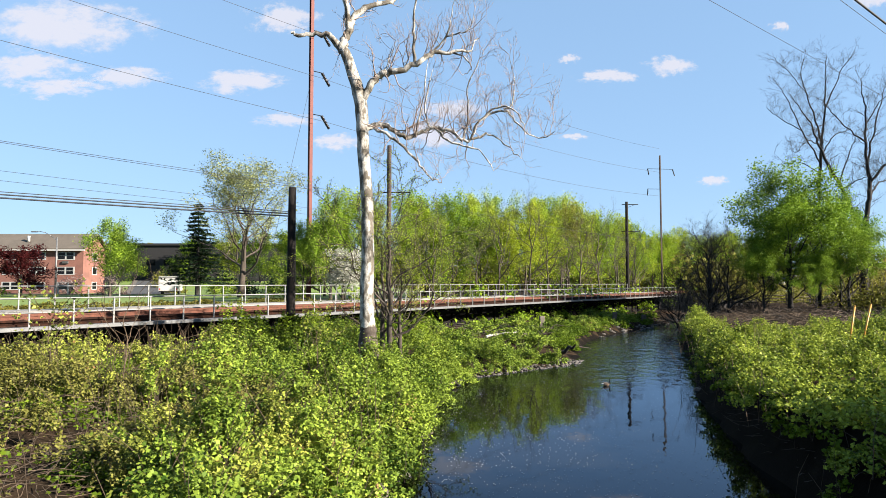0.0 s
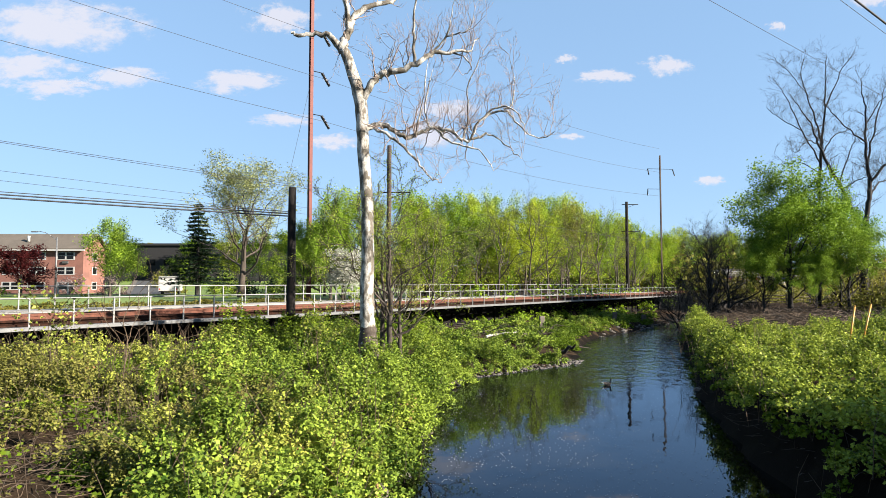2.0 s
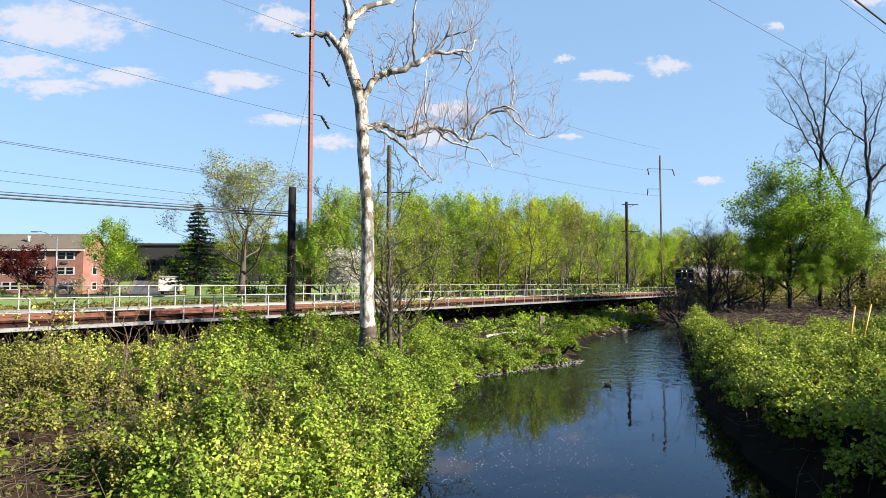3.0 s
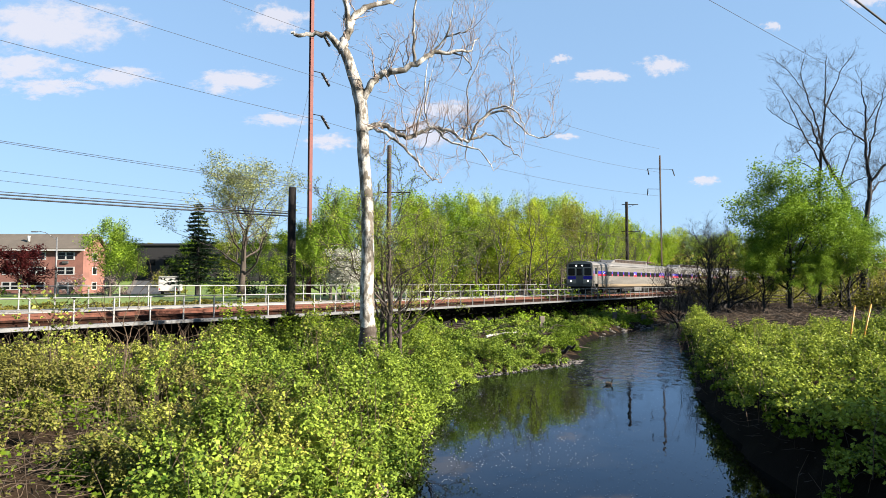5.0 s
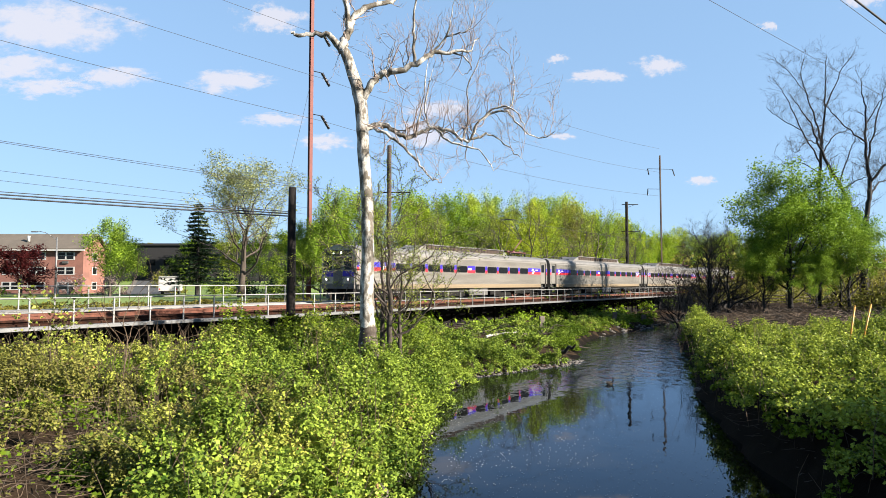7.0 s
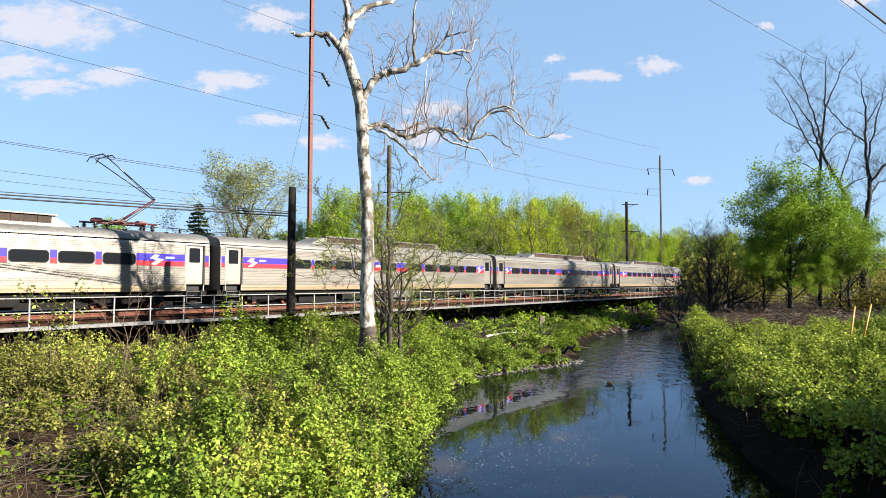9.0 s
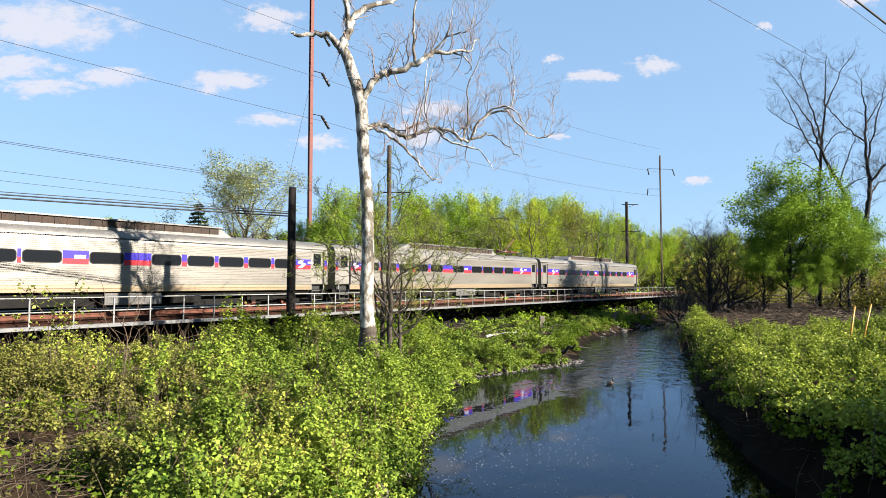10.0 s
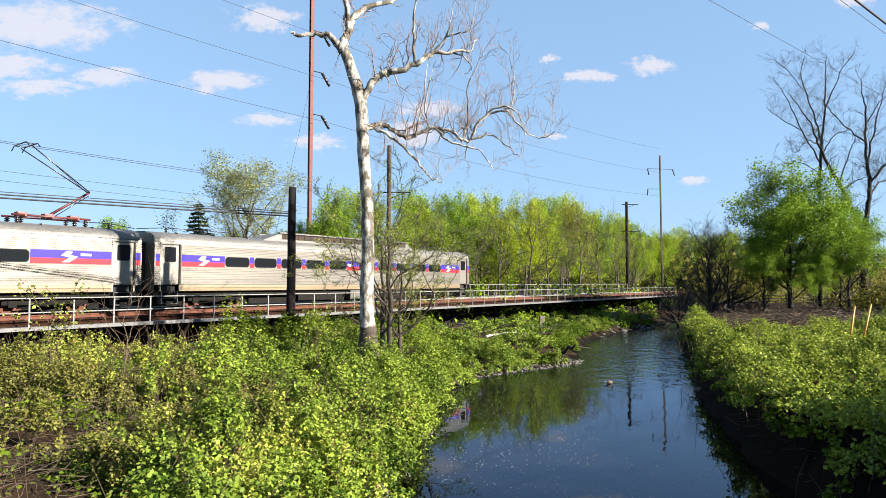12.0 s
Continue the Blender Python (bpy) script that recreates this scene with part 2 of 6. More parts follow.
def shared(name, me, parent, m=None):
    ob = new(name, me)
    ob.parent = parent
    if m is not None:
        ob.matrix_basis = m
    return ob


def holder(name, m, label, category, group="", kind=""):
    ob = new(name)
    ob.empty_display_size = 0.2
    ob.matrix_basis = m
    return tagged(ob, label, category, group, kind)


def box(bm, x0, x1, y0, y1, z0, z1, bevel=0.0):
    vs = [bm.verts.new((x, y, z)) for z in (z0, z1) for y in (y0, y1) for x in (x0, x1)]
    fs = [bm.faces.new([vs[i] for i in q]) for q in ((0, 2, 3, 1), (4, 5, 7, 6), (0, 1, 5, 4), (2, 6, 7, 3), (0, 4, 6, 2), (1, 3, 7, 5))]
    if bevel:
        bmesh.ops.bevel(bm, geom=list({e for f in fs for e in f.edges}), offset=bevel, segments=2, affect="EDGES", profile=0.6)
    return bm


def made_box(x0, x1, y0, y1, z0, z1, bevel=0.0):
    return box(bmesh.new(), x0, x1, y0, y1, z0, z1, bevel)


def rod(bm, a, b, r0, r1=None, n=8):
    """A round bar from a to b, tapering from r0 to r1."""
    a, b = Vector(a), Vector(b)
    r1 = r0 if r1 is None else r1
    q = (b - a).to_track_quat("Z", "Y")
    rings = []
    for p, r in ((a, r0), (b, r1)):
        rings.append([bm.verts.new(p + q @ Vector((r * math.cos(k * math.tau / n), r * math.sin(k * math.tau / n), 0))) for k in range(n)])
    for k in range(n):
        f = bm.faces.new((rings[0][k], rings[0][(k + 1) % n], rings[1][(k + 1) % n], rings[1][k]))
        f.smooth = True
    bm.faces.new(rings[0][::-1])
    bm.faces.new(rings[1])
    return bm


def prism(bm, pts, y0, y1):
    """A flat outline in x and z, given a thickness along y."""
    a = [bm.verts.new((x, y0, z)) for x, z in pts]
    b = [bm.verts.new((x, y1, z)) for x, z in pts]
    bm.faces.new(a)
    bm.faces.new(b[::-1])
    for k in range(len(pts)):
        bm.faces.new((a[k], b[k], b[(k + 1) % len(pts)], a[(k + 1) % len(pts)]))
    return bm


def rounded(x0, x1, z0, z1, r, n=4):
    out = []
    for cx, cz, a0 in ((x1 - r, z0 + r, -90), (x1 - r, z1 - r, 0), (x0 + r, z1 - r, 90), (x0 + r, z0 + r, 180)):
        for k in range(n + 1):
            a = radians(a0 + 90 * k / n)
            out.append((cx + r * math.cos(a), cz + r * math.sin(a)))
    return out


def mesh_arrays(name, verts, faces, mat, smooth=False):
    """A mesh from numpy arrays; all faces have the same number of corners."""
    me = bpy.data.meshes.new(name)
    faces = np.asarray(faces, np.int32)
    k = faces.shape[1]
    me.vertices.add(len(verts))
    me.vertices.foreach_set("co", np.asarray(verts, np.float32).ravel())
    me.loops.add(faces.size)
    me.loops.foreach_set("vertex_index", faces.ravel())
    me.polygons.add(len(faces))
    me.polygons.foreach_set("loop_start", np.arange(0, faces.size, k, dtype=np.int32))
    if smooth:
        me.polygons.foreach_set("use_smooth", np.ones(len(faces), bool))
    me.update(calc_edges=True)
    me.materials.append(mat)
    return me


def leaf_arrays(centres, size, rng, droop=0.35, slim=0.5, up=0.2, out=None):
    """Folded four-cornered leaves at the given centres, turned every way but mostly facing up; size may be one per leaf."""
    n = len(centres)
    size = np.broadcast_to(np.asarray(size, float), (n,)) * rng.uniform(0.65, 1.25, n)
    az = rng.uniform(0, math.tau, n)
    along = np.stack([np.cos(az), np.sin(az), rng.normal(-droop, 0.45, n)], 1)
    along /= np.linalg.norm(along, axis=1)[:, None]
    nor = rng.normal(0, 0.6, (n, 3)) + np.array([0, 0, up]) + (0 if out is None else out)
    side = np.cross(along, nor)
    side /= np.linalg.norm(side, axis=1)[:, None] + 1e-9
    face = np.cross(side, along)
    L, W = size[:, None], (size * slim)[:, None]
    base, tip = centres - along * L * 0.5, centres + along * L * 0.5 - face * L * 0.12
    mid = centres - along * L * 0.05 + face * L * 0.08
    v = np.stack([base, mid + side * W * 0.5, tip, mid - side * W * 0.5], 1).reshape(-1, 3)
    f = np.arange(4 * n).reshape(n, 4)
    return v, f


def tube_arrays(paths, sides=6):
    """Round tapering tubes along paths of (x, y, z, radius); thin ones get fewer sides."""
    V, F, base = [], [], 0
    for p in paths:
        p = np.asarray(p, float)
        k = sides if p[0, 3] > 0.05 else (4 if p[0, 3] > 0.018 else 3)
        tan = np.gradient(p[:, :3], axis=0)
        tan /= np.linalg.norm(tan, axis=1)[:, None] + 1e-9
        ref = np.where(np.abs(tan[:, 2:3]) > 0.9, np.array([[1.0, 0, 0]]), np.array([[0, 0, 1.0]]))
        ref = np.broadcast_to(ref[0], tan.shape)
        a = np.cross(tan, ref)
        a /= np.linalg.norm(a, axis=1)[:, None] + 1e-9
        b = np.cross(tan, a)
        th = np.arange(k) * math.tau / k
        ring = p[:, None, :3] + p[:, None, 3:4] * (np.cos(th)[None, :, None] * a[:, None] + np.sin(th)[None, :, None] * b[:, None])
        V.append(ring.reshape(-1, 3))
        m = len(p)
        i = np.arange(m - 1)[:, None] * k
        j = np.arange(k)[None]
        j2 = (j + 1) % k
        F.append((np.stack([i + j, i + j2, i + k + j2, i + k + j], 2).reshape(-1, 4)) + base)
        base += m * k
    return np.concatenate(V), np.concatenate(F)


def smooth_path(pts, n):
    """A soft curve through a few (x, y, z, radius) points."""
    p = np.asarray(pts, float)
    q = np.vstack([2 * p[0] - p[1], p, 2 * p[-1] - p[-2]])
    out = []
    for i in range(1, len(q) - 2):
        for t in np.linspace(0, 1, n, endpoint=False):
            out.append(0.5 * (2 * q[i] + (q[i + 1] - q[i - 1]) * t + (2 * q[i - 1] - 5 * q[i] + 4 * q[i + 1] - q[i + 2]) * t * t + (3 * q[i] - q[i - 1] - 3 * q[i + 1] + q[i + 2]) * t ** 3))
    out.append(p[-1])
    out = np.array(out)
    out[:, 3] = np.maximum(out[:, 3], 0.003)
    return out


def branch(rng, paths, tips, start, way, length, r0, depth, bend=0.18, lift=0.05, kids=4, spread=0.8, ratio=0.62, thin=0.45, tipr=0.006):
    """A limb that wanders, and its side limbs down to the given depth; tips gathers the points where leaves sit."""
    steps = max(4, int(5 + depth))
    p, d = np.array(start, float), np.array(way, float) / np.linalg.norm(way)
    path = [(*p, r0)]
    r_end = max(tipr, r0 * thin) if depth else tipr
    for k in range(steps):
        d = d + rng.normal(0, bend, 3) + np.array([0, 0, lift])
        d /= np.linalg.norm(d)
        p = p + d * length / steps
        path.append((*p, r0 + (r_end - r0) * (k + 1) / steps))
        if depth <= 1:
            tips.append(p.copy())
    paths.append(path)
    if depth > 0:
        for k in range(kids):
            i = steps if k == 0 else int(rng.integers(max(1, steps // 3), steps + 1))
            q = np.array(path[i])
            t = q[:3] - np.array(path[i - 1])[:3]
            t /= np.linalg.norm(t)
            side = rng.normal(0, 1, 3)
            side -= t * side.dot(t)
            side /= np.linalg.norm(side)
            w = t * rng.uniform(0.5, 1.0) + side * spread * rng.uniform(0.6, 1.2)
            branch(rng, paths, tips, q[:3], w, length * ratio * rng.uniform(0.7, 1.15), max(tipr, q[3] * (0.8 if k == 0 else 0.6)), depth - 1, bend, lift, kids, spread, ratio, thin, tipr)


# ---- the lie of the land ----
BRIDGE_TURN = 52.8
BR = pose(0, 0, 0, 0, 0, BRIDGE_TURN)
UX, UY = math.cos(radians(BRIDGE_TURN)), math.sin(radians(BRIDGE_TURN))


def off_track(x, y):
    return -UY * x + UX * y


def smooth(a):
    a = np.clip(a, 0, 1)
    return a * a * (3 - 2 * a)


def left_bank(y):
    return np.interp(y, [-30, 13, 18.7, 26, 29, 31, 34, 37, 43, 49, 55, 62, 74, 100, 160], [-2.5, -1.1, -0.8, 0.2, 1.2, 3.5, 7.2, 8.2, 9.6, 11.6, 15.5, 20.3, 26.5, 42, 80])


def right_bank(y):
    return np.interp(y, [-30, 12.7, 16.2, 24.4, 30, 35, 45, 54, 62, 74, 100, 160], [9, 7.3, 7.9, 10.0, 12.2, 14.0, 17.2, 21, 26, 32.5, 50, 90])


def ground_z(x, y):
    x, y = np.asarray(x, float), np.asarray(y, float)
    dl, dr = left_bank(y) - x, x - right_bank(y)
    bar = np.exp(-((y - 34) / 6.0) ** 2) * (dl > 0)                       # the low gravel point
    low = 1 - 0.45 * smooth((y - 31) / 8)
    zl = low * (1.15 - 0.75 * bar) * smooth(dl / (1.5 + 3 * bar)) + low * 0.75 * smooth((dl - 1.5) / 9)
    zr = 1.5 * smooth(dr / 0.9) + 0.45 * smooth((dr - 1.5) / 10)
    z = np.where(dl > 0, zl, np.where(dr > 0, zr, -0.8 * smooth(-np.maximum(dl, dr) / 1.5)))
    far = smooth((off_track(x, y) - 33.5) / 3.0) * (np.maximum(dl, dr) > 0) * smooth(np.maximum(dl, dr) / 5)
    z = z * (1 - far) + (2.45 + 2.6 * smooth((y - 116) / 60) * smooth((-8 - x) / 25)) * far
    z = z + 0.10 * np.sin(x * 1.7 + 0.6 * y) * np.sin(y * 1.3 - 0.4 * x) * (np.maximum(dl, dr) > 1.5) * (1 - far)
    return z


def gz(x, y):
    return float(ground_z(x, y))


def build_ground():
    xs = np.unique(np.concatenate([-np.geomspace(45, 3000, 26), np.arange(-45, 75, 0.75), np.geomspace(75, 3000, 26)]))
    ys = np.unique(np.concatenate([-np.geomspace(12, 1500, 18), np.arange(-12, 110, 0.75), np.geomspace(110, 4000, 28)]))
    X, Y = np.meshgrid(xs, ys)
    V = np.stack([X, Y, ground_z(X, Y)], 2).reshape(-1, 3)
    nx, ny = len(xs), len(ys)
    i = (np.arange(ny - 1)[:, None] * nx + np.arange(nx - 1)[None]).ravel()
    F = np.stack([i, i + 1, i + nx + 1, i + nx], 1)
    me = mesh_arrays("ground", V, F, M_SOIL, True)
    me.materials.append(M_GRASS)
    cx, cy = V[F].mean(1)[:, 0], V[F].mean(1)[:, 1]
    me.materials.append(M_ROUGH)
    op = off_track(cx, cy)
    me.materials.append(M_BANK_SHADE)
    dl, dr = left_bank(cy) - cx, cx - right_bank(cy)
    # Faces along the waterline that take the shade-dark soil colour.
    shade_strip = ((dl < 0.7) & (dr < 1.1)) & (cy < 95)
    me.polygons.foreach_set("material_index", np.where(shade_strip, 3, np.where((op > 35) & (cx < -5), np.where(op > 62, 1, 2), 0)).astype(np.int32))
    tagged(new("ground", me), "creek banks of brown soil and litter, mown lawn beyond", "ground", kind="structure")


def build_water():
    ys = np.concatenate([np.arange(-30, 100, 2.0), np.arange(100, 165, 8.0)])
    a, b = left_bank(ys) - 0.7, right_bank(ys) + 0.7
    V = np.concatenate([np.stack([a, ys, 0 * ys], 1), np.stack([b, ys, 0 * ys], 1)])
    n = len(ys)
    i = np.arange(n - 1)
    me = mesh_arrays("water", V, np.stack([i, i + n, i + n + 1, i + 1], 1), M_WATER, True)
    tagged(new("water", me), "dark slow creek water that mirrors the sky", "water", kind="structure")


# ---- railway bridge ----
RAIL_Z, TRACK_P = 3.1, 29.4
S0, S1 = -40.0, 88.0


def strip(bm, p0, p1, z0, z1, a=S0, b=S1, bevel=0.0):
    return box(bm, a, b, p0, p1, z0, z1, bevel)


def build_bridge():
    br = holder("railway_bridge", BR, "long low steel railway bridge with rust-brown deck", "bridge", kind="structure")
    for p in (28.4, 30.4):
        bm = strip(bmesh.new(), p - 0.02, p + 0.02, 0.85, 2.55)
        strip(bm, p - 0.2, p + 0.2, 2.55, 2.6)
        strip(bm, p - 0.2, p + 0.2, 0.8, 0.85)
        for k in range(64):
            box(bm, S0 + 2 * k + 0.4, S0 + 2 * k + 0.44, p - 0.17, p + 0.17, 0.851, 2.549)
        part("girder", bm, M_STEEL_DARK, br)
    part("deck_plate", strip(bmesh.new(), 26.75, 31.0, 2.77, 2.84), M_TIE, br, "rust-stained deck between the rails")
    part("edge_channel", strip(bmesh.new(), 26.02, 26.12, 2.64, 2.78), M_GALV, br, "pale grey steel walkway edge")
    part("walkway", strip(bmesh.new(), 26.14, 26.72, 2.70, 2.76), M_GALV, br, "grating walkway")
    part("far_walkway", strip(bmesh.new(), 31.3, 33.1, 2.9, 3.18), M_WALK, br, "sun-bleached far walkway")
    part("timber_guard", strip(bmesh.new(), 26.9, 27.1, 2.85, 3.0), M_TIE, br)
    part("timber_guard", strip(bmesh.new(), 31.0, 31.2, 2.85, 3.0), M_TIE, br)
    for p in (TRACK_P - 0.75, TRACK_P + 0.75, TRACK_P - 0.5, TRACK_P + 0.5):
        bm = strip(bmesh.new(), p - 0.035, p + 0.035, RAIL_Z - 0.05, RAIL_Z - (0.0 if abs(p - TRACK_P) > 0.6 else 0.02), S0, 240)
        strip(bm, p - 0.01, p + 0.01, RAIL_Z - 0.14, RAIL_Z - 0.045, S0, 240)
        strip(bm, p - 0.07, p + 0.07, RAIL_Z - 0.17, RAIL_Z - 0.14, S0, 240)
        part("rail", bm, M_RUST, br)
    tie = made_box(-0.11, 0.11, 26.35, 32.2, 2.602, 2.765)
    me = bpy.data.meshes.new("sleeper")
    bmesh.ops.recalc_face_normals(tie, faces=tie.faces)
    tie.to_mesh(me)
    tie.free()
    me.materials.append(M_CONCRETE)
    for k in range(130):
        shared("sleeper", me, br, pose(S0 + 0.5 + k * 0.98, random.uniform(-0.05, 0.05), 0))
    upper = made_box(-0.1, 0.1, 28.1, 30.7, 2.842, 2.93)
    me2 = bpy.data.meshes.new("track_sleeper")
    bmesh.ops.recalc_face_normals(upper, faces=upper.faces)
    upper.to_mesh(me2)
    upper.free()
    me2.materials.append(M_TIE)
    for k in range(200):
        shared("track_sleeper", me2, br, pose(S0 + 0.3 + k * 0.63, random.uniform(-0.04, 0.04), 0, 0, 0, random.uniform(-1, 1)))
    brk = bmesh.new()
    prism(brk, [(-0.03, 2.54), (0.03, 2.54), (0.03, 2.2), (-0.03, 2.2)], 28.2, 28.24)
    box(brk, -0.04, 0.04, 26.1, 28.38, 2.45, 2.54)
    rod(brk, (0, 26.6, 2.46), (0, 28.36, 1.75), 0.03, n=5)
    me3 = bpy.data.meshes.new("bracket")
    brk.to_mesh(me3)
    brk.free()
    me3.materials.append(M_STEEL_DARK)
    for k in range(84):
        shared("bracket", me3, br, pose(9.12 - 1.52 * 32 + 1.52 * k, 0, 0))
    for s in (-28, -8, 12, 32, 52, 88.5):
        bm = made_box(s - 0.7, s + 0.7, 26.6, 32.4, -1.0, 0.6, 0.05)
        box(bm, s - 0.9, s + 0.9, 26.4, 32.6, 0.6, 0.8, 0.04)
        part("pier", bm, M_PIER, br, "stone pier, colour darkened for the shade under the deck")
    # Same shade-dark colour, in place of tree shade on the embankment.
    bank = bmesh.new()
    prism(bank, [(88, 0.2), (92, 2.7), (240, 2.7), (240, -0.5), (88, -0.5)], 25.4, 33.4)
    part("abutment", bank, M_PIER, br, "earth embankment behind the abutment, colour darkened for tree shade")

    def railing(p, z, name, label, first, last, far):
        rl = holder(name, BR @ pose(0, p, z), label, "railing", "bridge railings")
        post = made_box(-0.025, 0.025, -0.025, 0.025, -0.05, 1.085)
        rod(post, (0, 0, 1.0), (0, 0, 1.09), 0.03, n=6)
        box(post, -0.06, 0.06, -0.05, 0.05, -0.02, 0.012)
        mp = bpy.data.meshes.new("post")
        post.to_mesh(mp)
        post.free()
        mp.materials.append(M_RAILPIPE)
        n = int((last - first) / 1.52)
        for k in range(n + 1):
            shared("post", mp, rl, pose(first + 1.52 * k, 0, 0, random.uniform(-1, 1), random.uniform(-0.8, 0.8), 0))
        for h in ((1.085, 0.55) if not far else (1.085, 0.5)):
            bm = rod(bmesh.new(), (first, -0.03, h), (first + 1.52 * n, -0.03, h), 0.026, n=8)
            part("handrail" if h > 1 else "mid_rail", bm, M_RAILPIPE, rl)

    railing(26.1, 2.75, "railing", "pale steel pipe railing along the creek side walkway", 9.12 - 1.52 * 30, 88.0, False)
    railing(32.9, 3.18, "railing", "thin grey pipe railing along the far walkway", -30.0, 88.0, True)


# ---- train ----
EVEN = [3.7 + 1.75 * k for k in range(5)] + [13.22 + 1.75 * k for k in range(5)]
UNEVEN = [2.45, 4.12, 5.85, 7.55, 9.3, 12.0, 14.5, 16.12, 17.75, 19.42]
DOORS = (0.28, 24.02)
CAR_LEN, CAR_PITCH = 25.3, 25.9
MIRRORED = sorted(CAR_LEN - 1.38 - w for w in UNEVEN)
CAR_WINDOWS = (EVEN, MIRRORED, UNEVEN, EVEN)          # car by car, from the front
PLATES, EMBLEMS = (12.2, 11.3, 13.5, 12.2), ((2.2, 22.3), (1.6, 23.05), (1.42, 22.0), (2.2, 22.3))


def stripes(windows):
    """Where the coloured band shows between windows and doors."""
    edges = [DOORS[0] + 1.04] + [q for w in windows for q in (w - 0.05, w + 1.43)] + [DOORS[1] - 0.04]
    return list(zip(edges[::2], edges[1::2])) + [(0.05, DOORS[0] - 0.03), (DOORS[1] + 1.03, CAR_LEN - 0.05)]


def car_profile():
    """Half outline of a car from the side sill to the roof crown: (distance from the middle, height over the rail)."""
    out = [(1.50, 0.90), (1.585, 0.93), (1.59, 1.22)]
    z = 1.24
    while z < 2.06:
        out += [(1.600, z), (1.600, z + 0.03), (1.570, z + 0.045), (1.570, z + 0.07)]
        z += 0.085
    out += [(1.592, 2.09), (1.592, 2.66)]
    z = 2.68
    while z < 3.14:
        k = 1.592 - 0.05 * (z - 2.66)
        out += [(k + 0.006, z), (k + 0.006, z + 0.025), (k - 0.022, z + 0.04), (k - 0.022, z + 0.065)]
        z += 0.08
    for a in np.linspace(0, 90, 12):
        out.append((1.0 + 0.54 * math.cos(radians(a)) if a < 90 else 1.0, 3.22 + 0.42 * math.sin(radians(a))))
    out += [(0.8, 3.70), (0.5, 3.76), (0.0, 3.79)]
    return out


def skin(bm, prof, x0, x1, sgn):
    a = [bm.verts.new((x0, sgn * y, z)) for y, z in prof]
    b = [bm.verts.new((x1, sgn * y, z)) for y, z in prof]
    for k in range(len(prof) - 1):
        bm.faces.new((a[k], b[k], b[k + 1], a[k + 1]))
    return a, b


def end_cap(bm, x, prof):
    pts = [(y, z) for y, z in prof] + [(-y, z) for y, z in prof[-2::-1]]
    bm.faces.new([bm.verts.new((x, y, z)) for y, z in pts])


def mesh_of(bm, name, mat):
    me = bpy.data.meshes.new(name)
    bmesh.ops.recalc_face_normals(bm, faces=bm.faces)
    bm.to_mesh(me)
    bm.free()
    me.materials.append(mat)
    return me


